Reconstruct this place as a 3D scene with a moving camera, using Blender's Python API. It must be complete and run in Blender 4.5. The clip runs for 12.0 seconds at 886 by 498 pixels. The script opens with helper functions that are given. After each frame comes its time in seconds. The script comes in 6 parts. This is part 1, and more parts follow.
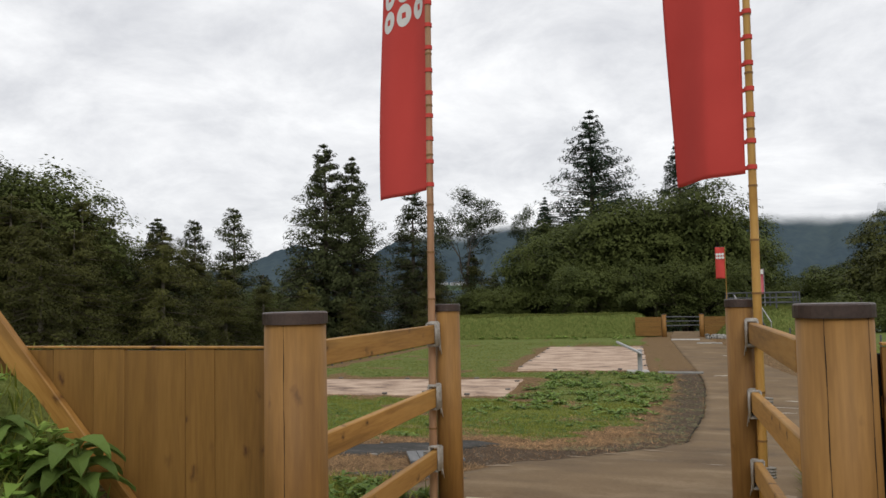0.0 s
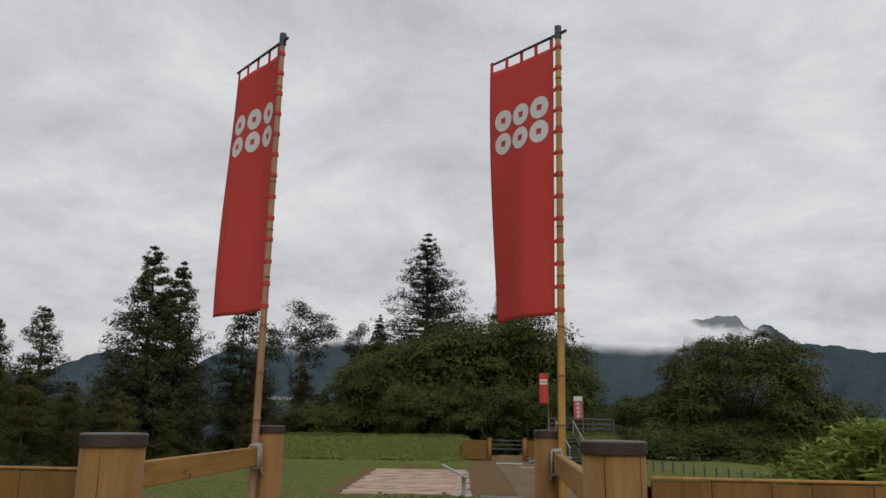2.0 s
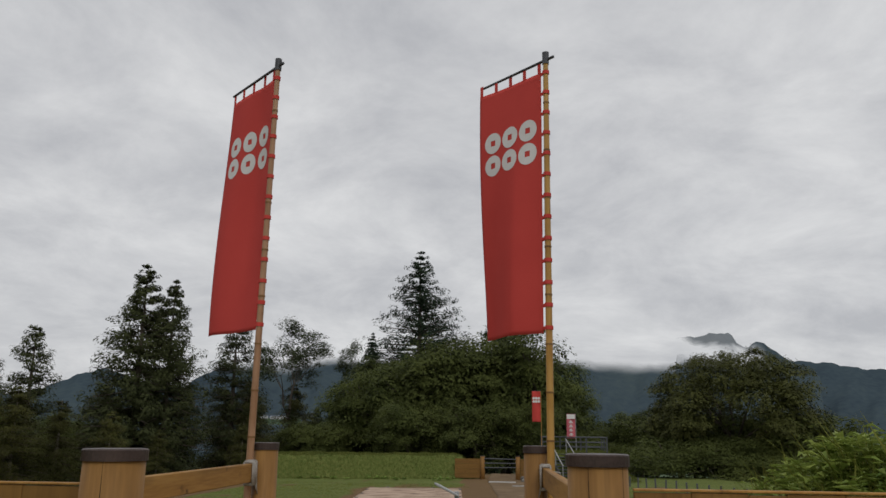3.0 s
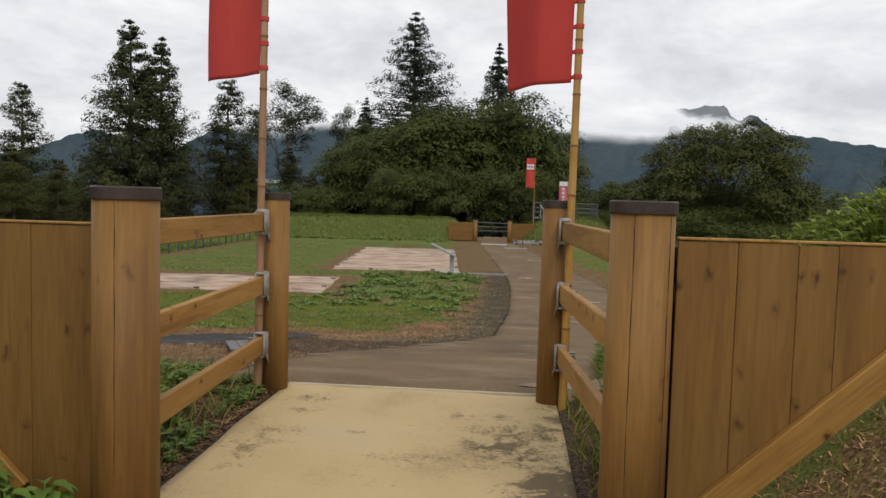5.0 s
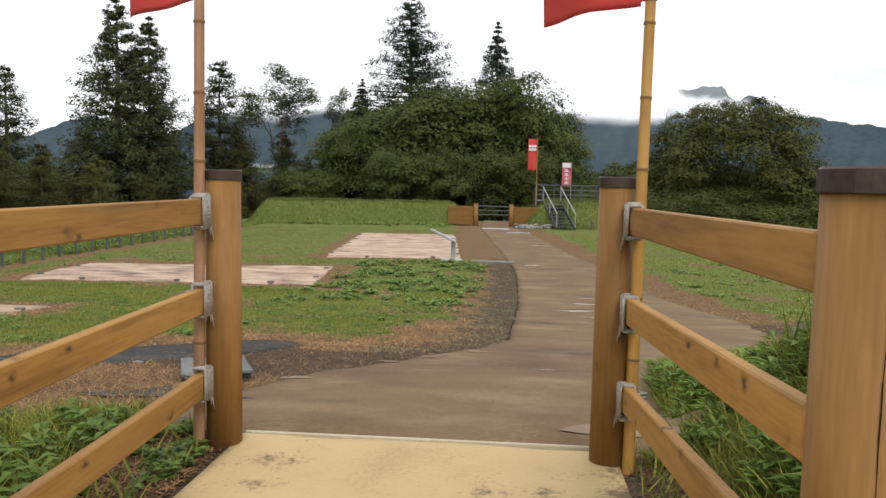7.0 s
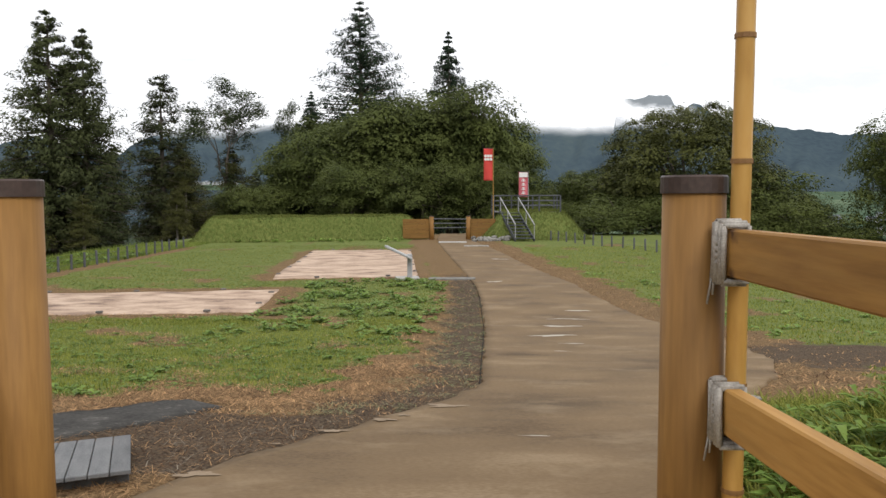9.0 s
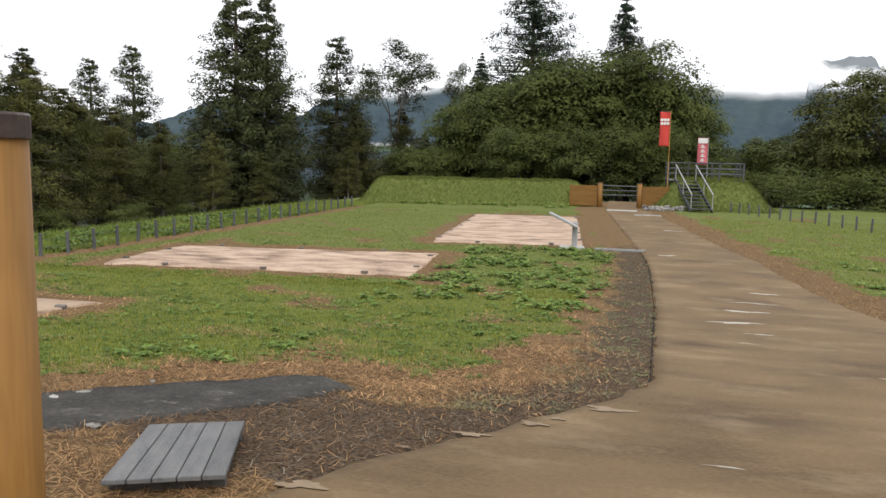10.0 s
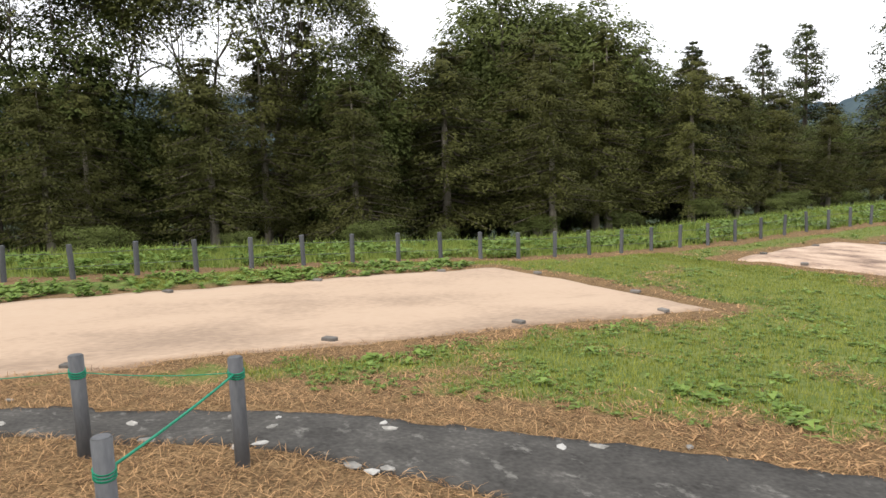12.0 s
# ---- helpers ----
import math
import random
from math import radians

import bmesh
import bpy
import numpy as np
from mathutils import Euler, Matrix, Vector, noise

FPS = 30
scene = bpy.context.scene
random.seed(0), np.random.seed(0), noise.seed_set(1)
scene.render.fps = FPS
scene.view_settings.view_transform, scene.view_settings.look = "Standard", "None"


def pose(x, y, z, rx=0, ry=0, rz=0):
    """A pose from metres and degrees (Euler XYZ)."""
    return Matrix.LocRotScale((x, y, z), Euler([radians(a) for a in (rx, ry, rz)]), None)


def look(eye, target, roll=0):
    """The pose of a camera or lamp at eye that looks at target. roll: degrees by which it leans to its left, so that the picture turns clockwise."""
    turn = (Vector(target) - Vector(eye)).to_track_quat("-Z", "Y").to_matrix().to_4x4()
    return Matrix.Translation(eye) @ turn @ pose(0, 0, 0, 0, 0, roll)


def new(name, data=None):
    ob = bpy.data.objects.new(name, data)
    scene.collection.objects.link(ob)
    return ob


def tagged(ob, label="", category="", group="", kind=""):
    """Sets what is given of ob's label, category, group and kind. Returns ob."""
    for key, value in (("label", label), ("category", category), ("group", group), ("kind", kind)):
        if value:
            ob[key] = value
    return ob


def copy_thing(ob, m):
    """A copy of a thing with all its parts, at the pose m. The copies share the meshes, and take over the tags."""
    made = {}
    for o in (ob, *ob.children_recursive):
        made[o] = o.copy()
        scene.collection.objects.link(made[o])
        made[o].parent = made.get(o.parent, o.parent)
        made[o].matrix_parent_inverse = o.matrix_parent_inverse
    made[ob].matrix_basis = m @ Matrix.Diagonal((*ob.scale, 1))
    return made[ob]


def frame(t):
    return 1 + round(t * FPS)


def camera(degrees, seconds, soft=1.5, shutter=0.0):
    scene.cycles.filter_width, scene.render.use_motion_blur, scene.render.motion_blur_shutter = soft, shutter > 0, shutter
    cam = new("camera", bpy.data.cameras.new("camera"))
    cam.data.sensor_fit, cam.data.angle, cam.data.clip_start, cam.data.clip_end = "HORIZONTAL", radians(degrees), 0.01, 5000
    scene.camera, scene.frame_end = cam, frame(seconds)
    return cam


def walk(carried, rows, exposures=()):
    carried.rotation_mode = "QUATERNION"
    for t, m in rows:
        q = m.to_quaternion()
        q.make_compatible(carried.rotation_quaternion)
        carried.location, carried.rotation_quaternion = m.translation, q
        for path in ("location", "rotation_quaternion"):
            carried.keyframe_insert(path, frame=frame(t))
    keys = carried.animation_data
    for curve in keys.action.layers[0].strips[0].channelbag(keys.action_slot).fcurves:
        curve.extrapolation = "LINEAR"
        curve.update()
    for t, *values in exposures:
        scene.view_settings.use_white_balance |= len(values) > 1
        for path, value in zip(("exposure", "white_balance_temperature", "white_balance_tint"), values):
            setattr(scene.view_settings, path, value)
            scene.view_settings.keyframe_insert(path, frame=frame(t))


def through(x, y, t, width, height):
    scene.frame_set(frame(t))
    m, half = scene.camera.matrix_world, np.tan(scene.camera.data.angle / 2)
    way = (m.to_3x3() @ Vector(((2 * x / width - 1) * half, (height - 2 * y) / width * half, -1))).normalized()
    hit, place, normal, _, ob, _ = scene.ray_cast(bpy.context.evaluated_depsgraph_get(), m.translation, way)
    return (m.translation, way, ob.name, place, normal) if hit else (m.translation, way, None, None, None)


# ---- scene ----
cam = camera(59.5, 12.0)
PATH = [
    (0, (2.012, 0.152, 1.376), (1.379, 2.045, 1.497), -1.2),
    (0.5, (1.984, 0.126, 1.402), (1.615, 2.078, 1.635), -0.8),
    (1, (1.988, 0.045, 1.419), (1.716, 1.998, 1.748), -1.6),
    (1.5, (1.977, -0.029, 1.43), (1.685, 1.916, 1.791), 0.1),
    (2, (2.115, -0.142, 1.429), (1.898, 1.802, 1.843), 0.8),
    (2.5, (2.164, -0.225, 1.419), (1.992, 1.716, 1.867), 1.1),
    (3, (2.145, -0.299, 1.41), (1.947, 1.636, 1.869), 0.6),
    (3.2, (2.15, -0.312, 1.4), (1.93, 1.633, 1.792), 1.0),
    (4.8, (1.948, -0.041, 1.313), (1.782, 1.951, 1.283), 1.6),
    (5, (1.913, 0.046, 1.303), (1.74, 2.034, 1.172), 1.6),
    (5.1, (1.888, 0.106, 1.3), (1.708, 2.09, 1.126), 1.6),
    (5.5, (1.866, 0.427, 1.267), (1.685, 2.397, 0.976), 1.4),
    (6, (1.788, 0.866, 1.244), (1.561, 2.838, 1.002), 1.3),
    (6.5, (1.676, 1.307, 1.251), (1.507, 3.288, 1.03), -0.1),
    (7, (1.67, 1.796, 1.267), (1.503, 3.781, 1.094), 1.1),
    (7.2, (1.66, 1.964, 1.246), (1.499, 3.949, 1.067), 0.9),
    (8.8, (1.553, 3.402, 1.26), (1.592, 5.395, 1.105), -0.9),
    (9, (1.525, 3.588, 1.255), (1.472, 5.582, 1.115), -0.3),
    (9.5, (1.549, 4.11, 1.253), (1.228, 6.074, 1.056), 1.0),
    (10, (1.464, 4.625, 1.229), (0.994, 6.554, 0.995), 1.0),
    (10.5, (1.415, 5.122, 1.216), (0.72, 6.982, 0.979), 0.8),
    (11, (1.284, 5.581, 1.208), (0.301, 7.3, 0.931), 1.2),
    (11.5, (1.153, 6.001, 1.244), (-0.175, 7.466, 0.944), -1.4),
    (11.7, (1.129, 6.184, 1.255), (-0.42, 7.413, 0.954), -1.0),
    (12, (1.039, 6.475, 1.258), (-0.697, 7.436, 1.002), -2.1),
]
EXPOSURE = [(0, 0.4), (0.5, 0.28), (1.0, 0.18), (1.5, 0.02), (2.5, -0.16), (3.2, -0.16), (4.8, 0.24), (5.5, 0.5), (6.5, 0.82), (7.2, 0.88), (9.5, 0.88), (10.5, 1.14), (11.5, 1.4), (12.0, 1.42)]
walk(cam, [(t, look(eye, target, roll)) for t, eye, target, roll in PATH], EXPOSURE)

# ---- sky and sun: a closed, bright overcast ----
world = bpy.data.worlds.new("overcast_sky")
scene.world = world
world.use_nodes = True
wn, wl = world.node_tree.nodes, world.node_tree.links
wn.clear()
w_out = wn.new("ShaderNodeOutputWorld")
w_sky = wn.new("ShaderNodeTexSky")
w_sky.sky_type, w_sky.sun_disc = "NISHITA", False
w_sky.sun_elevation, w_sky.sun_rotation = radians(52), radians(200)
w_b1 = wn.new("ShaderNodeBackground")
w_b1.inputs[1].default_value = 0.06
wl.new(w_sky.outputs[0], w_b1.inputs[0])
w_co = wn.new("ShaderNodeTexCoord")
w_sep = wn.new("ShaderNodeSeparateXYZ")
wl.new(w_co.outputs["Generated"], w_sep.inputs[0])


def wmath(op, a, b):
    n = wn.new("ShaderNodeMath")
    n.operation = op
    for i, v in enumerate((a, b)):
        if isinstance(v, (int, float)):
            n.inputs[i].default_value = v
        else:
            wl.new(v, n.inputs[i])
    return n.outputs[0]


# the clouds lie in a flat layer overhead, so they crowd together towards the horizon
w_den = wmath("ADD", wmath("MAXIMUM", w_sep.outputs[2], 0.0), 0.30)
w_vec = wn.new("ShaderNodeCombineXYZ")
wl.new(wmath("DIVIDE", w_sep.outputs[0], w_den), w_vec.inputs[0])
wl.new(wmath("DIVIDE", w_sep.outputs[1], w_den), w_vec.inputs[1])
w_vec.inputs[2].default_value = 3.7
w_n1 = wn.new("ShaderNodeTexNoise")
w_n1.inputs["Scale"].default_value, w_n1.inputs["Detail"].default_value, w_n1.inputs["Roughness"].default_value = 2.7, 9, 0.63
w_n1.inputs["Distortion"].default_value = 0.3
wl.new(w_vec.outputs[0], w_n1.inputs["Vector"])
w_ramp = wn.new("ShaderNodeValToRGB")
w_ramp.color_ramp.elements[0].position, w_ramp.color_ramp.elements[0].color = 0.33, (0.59, 0.60, 0.63, 1)
w_ramp.color_ramp.elements[1].position, w_ramp.color_ramp.elements[1].color = 0.68, (0.88, 0.885, 0.895, 1)
wl.new(w_n1.outputs[0], w_ramp.inputs[0])
w_b2 = wn.new("ShaderNodeBackground")
w_b2.inputs[1].default_value = 0.92
wl.new(w_ramp.outputs[0], w_b2.inputs[0])
w_mix = wn.new("ShaderNodeMixShader")
w_mix.inputs[0].default_value = 0.94
wl.new(w_b1.outputs[0], w_mix.inputs[1])
wl.new(w_b2.outputs[0], w_mix.inputs[2])
wl.new(w_mix.outputs[0], w_out.inputs[0])

sun = new("sun", bpy.data.lights.new("sun", "SUN"))
sun.data.energy, sun.data.angle, sun.data.color = 0.9, radians(25), (1.0, 0.96, 0.9)
sun.matrix_world = look((20, -40, 60), (0, 10, 0))


# ---- materials ----
def material(name, colours, coarse=1.0, fine=30.0, rough=0.8, bump=0.3, stretch=(1, 1, 1), depth=0.01, spread=0.0, metal=0.0, spec=0.3, local=False, weights=(0.55, 0.45), rough2=None):
    """A surface of two or more colours mixed by coarse and fine noise, with fine relief. spread: how much single pieces differ."""
    m = bpy.data.materials.new(name)
    m.use_nodes = True
    nt = m.node_tree
    n, l = nt.nodes, nt.links
    bsdf = n["Principled BSDF"]
    co = n.new("ShaderNodeTexCoord") if local else n.new("ShaderNodeNewGeometry")
    mp = n.new("ShaderNodeMapping")
    mp.inputs["Scale"].default_value = stretch
    l.new(co.outputs["Object" if local else "Position"], mp.inputs["Vector"])
    if spread:
        oi = n.new("ShaderNodeObjectInfo")
        cx = n.new("ShaderNodeCombineXYZ")
        mul = n.new("ShaderNodeMath")
        mul.operation, mul.inputs[1].default_value = "MULTIPLY", 37.0
        l.new(oi.outputs["Random"], mul.inputs[0])
        for i in range(3):
            l.new(mul.outputs[0], cx.inputs[i])
        l.new(cx.outputs[0], mp.inputs["Location"])
    a, b = n.new("ShaderNodeTexNoise"), n.new("ShaderNodeTexNoise")
    for t, s, d in ((a, coarse, 4), (b, fine, 6)):
        t.inputs["Scale"].default_value, t.inputs["Detail"].default_value = s, d
        l.new(mp.outputs[0], t.inputs["Vector"])
    ma, mb = n.new("ShaderNodeMath"), n.new("ShaderNodeMath")
    ma.operation, mb.operation = "MULTIPLY", "MULTIPLY_ADD"
    ma.inputs[1].default_value, mb.inputs[1].default_value = weights
    l.new(a.outputs[0], ma.inputs[0])
    l.new(b.outputs[0], mb.inputs[0])
    l.new(ma.outputs[0], mb.inputs[2])
    ramp = n.new("ShaderNodeValToRGB")
    e = ramp.color_ramp.elements
    while len(e) < len(colours):
        e.new(0.5)
    for i, c in enumerate(colours):
        e[i].position = 0.33 + 0.34 * i / max(1, len(colours) - 1)
        e[i].color = (*c, 1)
    l.new(mb.outputs[0], ramp.inputs[0])
    colour = ramp.outputs[0]
    if spread:
        hsv = n.new("ShaderNodeHueSaturation")
        mr = n.new("ShaderNodeMapRange")
        mr.inputs["To Min"].default_value, mr.inputs["To Max"].default_value = 1 - spread, 1 + spread
        l.new(oi.outputs["Random"], mr.inputs["Value"])
        l.new(mr.outputs[0], hsv.inputs["Value"])
        l.new(colour, hsv.inputs["Color"])
        colour = hsv.outputs[0]
    l.new(colour, bsdf.inputs["Base Color"])
    bsdf.inputs["Roughness"].default_value, bsdf.inputs["Metallic"].default_value = rough, metal
    bsdf.inputs["Specular IOR Level"].default_value = spec
    if rough2 is not None:
        rr = n.new("ShaderNodeMapRange")
        rr.inputs["From Min"].default_value, rr.inputs["From Max"].default_value = 0.4, 0.62
        rr.inputs["To Min"].default_value, rr.inputs["To Max"].default_value = rough, rough2
        l.new(a.outputs[0], rr.inputs["Value"])
        l.new(rr.outputs[0], bsdf.inputs["Roughness"])
    if bump:
        bp = n.new("ShaderNodeBump")
        bp.inputs["Strength"].default_value, bp.inputs["Distance"].default_value = bump, depth
        l.new(b.outputs[0], bp.inputs["Height"])
        l.new(bp.outputs[0], bsdf.inputs["Normal"])
    m["ramp"] = ramp.name
    return m


def stained(m, attribute, dark, grain):
    """Dirt of its own shape, held in a mesh attribute and broken up by fine grain."""
    n, l = m.node_tree.nodes, m.node_tree.links
    bsdf = n["Principled BSDF"]
    src = bsdf.inputs["Base Color"].links[0].from_socket
    at = n.new("ShaderNodeAttribute")
    at.attribute_name = attribute
    geo = n.new("ShaderNodeNewGeometry")
    nz = n.new("ShaderNodeTexNoise")
    nz.inputs["Scale"].default_value, nz.inputs["Detail"].default_value, nz.inputs["Roughness"].default_value = grain, 7, 0.7
    l.new(geo.outputs["Position"], nz.inputs["Vector"])
    ad = n.new("ShaderNodeMath")
    ad.operation = "MULTIPLY_ADD"
    ad.inputs[1].default_value = 1.9
    l.new(nz.outputs[0], ad.inputs[0])
    nb, mb = n.new("ShaderNodeTexNoise"), n.new("ShaderNodeMath")
    nb.inputs["Scale"].default_value, nb.inputs["Detail"].default_value, nb.inputs["Distortion"].default_value = grain / 6, 6, 0.8
    l.new(geo.outputs["Position"], nb.inputs["Vector"])
    mb.operation = "MULTIPLY"
    broken = n.new("ShaderNodeMapRange")
    broken.inputs["From Min"].default_value, broken.inputs["From Max"].default_value, broken.inputs["To Min"].default_value, broken.inputs["To Max"].default_value = 0.36, 0.56, 0.3, 1.25
    l.new(nb.outputs[0], broken.inputs["Value"])
    l.new(at.outputs["Fac"], mb.inputs[0])
    l.new(broken.outputs[0], mb.inputs[1])
    l.new(mb.outputs[0], ad.inputs[2])
    mr = n.new("ShaderNodeMapRange")
    mr.inputs["From Min"].default_value, mr.inputs["From Max"].default_value, mr.inputs["To Max"].default_value = 1.25, 1.72, 0.85
    l.new(ad.outputs[0], mr.inputs["Value"])
    mx = n.new("ShaderNodeMix")
    mx.data_type = "RGBA"
    mx.inputs["B"].default_value = (*dark, 1)
    l.new(mr.outputs[0], mx.inputs["Factor"])
    l.new(src, mx.inputs["A"])
    l.new(mx.outputs["Result"], bsdf.inputs["Base Color"])


def streaked(m, colour, stretch, scale, low, high, amount):
    """Scuffs or damp streaks: a second, stretched pattern over a surface."""
    n, l = m.node_tree.nodes, m.node_tree.links
    bsdf = n["Principled BSDF"]
    src = bsdf.inputs["Base Color"].links[0].from_socket
    geo, mp, nz = n.new("ShaderNodeNewGeometry"), n.new("ShaderNodeMapping"), n.new("ShaderNodeTexNoise")
    mp.inputs["Scale"].default_value = stretch
    mp.inputs["Rotation"].default_value = (0, 0, radians(14))
    nz.inputs["Scale"].default_value, nz.inputs["Detail"].default_value, nz.inputs["Roughness"].default_value = scale, 9, 0.68
    l.new(geo.outputs["Position"], mp.inputs["Vector"])
    l.new(mp.outputs[0], nz.inputs["Vector"])
    mr, mx = n.new("ShaderNodeMapRange"), n.new("ShaderNodeMix")
    mr.inputs["From Min"].default_value, mr.inputs["From Max"].default_value, mr.inputs["To Max"].default_value = low, high, amount
    l.new(nz.outputs[0], mr.inputs["Value"])
    mx.data_type = "RGBA"
    mx.inputs["B"].default_value = (*colour, 1)
    l.new(mr.outputs[0], mx.inputs["Factor"])
    l.new(src, mx.inputs["A"])
    l.new(mx.outputs["Result"], bsdf.inputs["Base Color"])


def leafy(name, dark, light, rough=0.55, through=0.25, patch=0.35, own=0.5):
    """Leaves: each one takes its own green between dark and light, and lets some light through."""
    m = bpy.data.materials.new(name)
    m.use_nodes = True
    n, l = m.node_tree.nodes, m.node_tree.links
    bsdf, out = n["Principled BSDF"], n["Material Output"]
    geo = n.new("ShaderNodeNewGeometry")
    oi = n.new("ShaderNodeObjectInfo")
    nz = n.new("ShaderNodeTexNoise")
    nz.inputs["Scale"].default_value, nz.inputs["Detail"].default_value = patch, 3
    l.new(geo.outputs["Position"], nz.inputs["Vector"])
    ad = n.new("ShaderNodeMath")
    ad.operation = "MULTIPLY_ADD"
    ad.inputs[1].default_value = own
    l.new(geo.outputs["Random Per Island"], ad.inputs[0])
    mu = n.new("ShaderNodeMath")
    mu.operation, mu.inputs[1].default_value = "MULTIPLY", 1.05 - own
    l.new(nz.outputs[0], mu.inputs[0])
    l.new(mu.outputs[0], ad.inputs[2])
    ramp = n.new("ShaderNodeValToRGB")
    ramp.color_ramp.elements[0].position, ramp.color_ramp.elements[0].color = 0.2, (*dark, 1)
    ramp.color_ramp.elements[1].position, ramp.color_ramp.elements[1].color = 0.85, (*light, 1)
    l.new(ad.outputs[0], ramp.inputs[0])
    hsv = n.new("ShaderNodeHueSaturation")
    mr = n.new("ShaderNodeMapRange")
    mr.inputs["To Min"].default_value, mr.inputs["To Max"].default_value = 0.75, 1.2
    l.new(oi.outputs["Random"], mr.inputs["Value"])
    l.new(mr.outputs[0], hsv.inputs["Value"])
    l.new(ramp.outputs[0], hsv.inputs["Color"])
    l.new(hsv.outputs[0], bsdf.inputs["Base Color"])
    bsdf.inputs["Roughness"].default_value, bsdf.inputs["Specular IOR Level"].default_value = rough, 0.08
    if through:
        tr = n.new("ShaderNodeBsdfTranslucent")
        l.new(hsv.outputs[0], tr.inputs["Color"])
        mx = n.new("ShaderNodeMixShader")
        mx.inputs[0].default_value = through
        l.new(bsdf.outputs[0], mx.inputs[1])
        l.new(tr.outputs[0], mx.inputs[2])
        l.new(mx.outputs[0], out.inputs["Surface"])
    return m


def wood(name, colours, spread=0.15, sawn=False):
    """Oiled cedar, the grain along the piece's own z, with knots and dark streaks."""
    m = material(name, colours, coarse=1.6, fine=13.0, rough=0.6, bump=0.25, stretch=(5, 5, 0.45), depth=0.003, spread=spread, spec=0.25, local=True)
    n, l = m.node_tree.nodes, m.node_tree.links
    bsdf = n["Principled BSDF"]
    src = bsdf.inputs["Base Color"].links[0].from_socket
    co = n.new("ShaderNodeTexCoord")
    oi = n.new("ShaderNodeObjectInfo")
    mp = n.new("ShaderNodeMapping")
    mp.inputs["Scale"].default_value = (6, 6, 3.6)
    mul = n.new("ShaderNodeMath")
    mul.operation, mul.inputs[1].default_value = "MULTIPLY", 91.0
    l.new(oi.outputs["Random"], mul.inputs[0])
    cx = n.new("ShaderNodeCombineXYZ")
    for i in range(3):
        l.new(mul.outputs[0], cx.inputs[i])
    l.new(cx.outputs[0], mp.inputs["Location"])
    l.new(co.outputs["Object"], mp.inputs["Vector"])
    vo = n.new("ShaderNodeTexVoronoi")
    vo.inputs["Scale"].default_value = 1.0
    # knots are never quite round
    wob, off, bent = n.new("ShaderNodeTexNoise"), n.new("ShaderNodeVectorMath"), n.new("ShaderNodeVectorMath")
    wob.inputs["Scale"].default_value, wob.inputs["Detail"].default_value = 3.5, 3
    l.new(mp.outputs[0], wob.inputs["Vector"])
    off.operation, bent.operation = "SCALE", "ADD"
    off.inputs["Scale"].default_value = 0.45
    l.new(wob.outputs["Color"], off.inputs[0])
    l.new(mp.outputs[0], bent.inputs[0])
    l.new(off.outputs[0], bent.inputs[1])
    if sawn:
        # knots show on the broad face of a board
        sp, cb = n.new("ShaderNodeSeparateXYZ"), n.new("ShaderNodeCombineXYZ")
        l.new(bent.outputs[0], sp.inputs[0])
        l.new(sp.outputs[0], cb.inputs[0])
        l.new(sp.outputs[2], cb.inputs[1])
        vo.voronoi_dimensions = "2D"
        l.new(cb.outputs[0], vo.inputs["Vector"])
    else:
        l.new(bent.outputs[0], vo.inputs["Vector"])
    kr = n.new("ShaderNodeValToRGB")
    kr.color_ramp.elements[0].position, kr.color_ramp.elements[0].color = 0.035, (0.95, 0.95, 0.95, 1)
    kr.color_ramp.elements[1].position, kr.color_ramp.elements[1].color = 0.17, (0, 0, 0, 1)
    ring = kr.color_ramp.elements.new(0.085)
    ring.color = (0.42, 0.42, 0.42, 1)
    l.new(vo.outputs["Distance"], kr.inputs[0])
    mx = n.new("ShaderNodeMix")
    mx.data_type = "RGBA"
    mx.inputs["B"].default_value = (0.07, 0.03, 0.012, 1)
    # only some of the cells carry a knot, some faint and some dark
    pick, amount = n.new("ShaderNodeMapRange"), n.new("ShaderNodeMath")
    pick.inputs["From Min"].default_value, pick.inputs["From Max"].default_value = 0.36, 0.72
    l.new(vo.outputs["Color"], pick.inputs["Value"])
    amount.operation = "MULTIPLY"
    l.new(kr.outputs[0], amount.inputs[0])
    l.new(pick.outputs[0], amount.inputs[1])
    l.new(amount.outputs[0], mx.inputs["Factor"])
    # rain streaks and greyed oil, long along the grain
    sm, sn, sr, sx = n.new("ShaderNodeMapping"), n.new("ShaderNodeTexNoise"), n.new("ShaderNodeMapRange"), n.new("ShaderNodeMix")
    sm.inputs["Scale"].default_value = (11, 11, 0.8)
    l.new(cx.outputs[0], sm.inputs["Location"])
    l.new(co.outputs["Object"], sm.inputs["Vector"])
    l.new(sm.outputs[0], sn.inputs["Vector"])
    sn.inputs["Scale"].default_value, sn.inputs["Detail"].default_value, sn.inputs["Distortion"].default_value = 1.0, 5, 0.6
    sr.inputs["From Min"].default_value, sr.inputs["From Max"].default_value, sr.inputs["To Max"].default_value = 0.50, 0.74, 0.55
    l.new(sn.outputs[0], sr.inputs["Value"])
    sx.data_type = "RGBA"
    sx.inputs["B"].default_value = (0.105, 0.052, 0.017, 1)
    l.new(sr.outputs[0], sx.inputs["Factor"])
    l.new(src, sx.inputs["A"])
    l.new(sx.outputs["Result"], mx.inputs["A"])
    l.new(mx.outputs["Result"], bsdf.inputs["Base Color"])
    return m


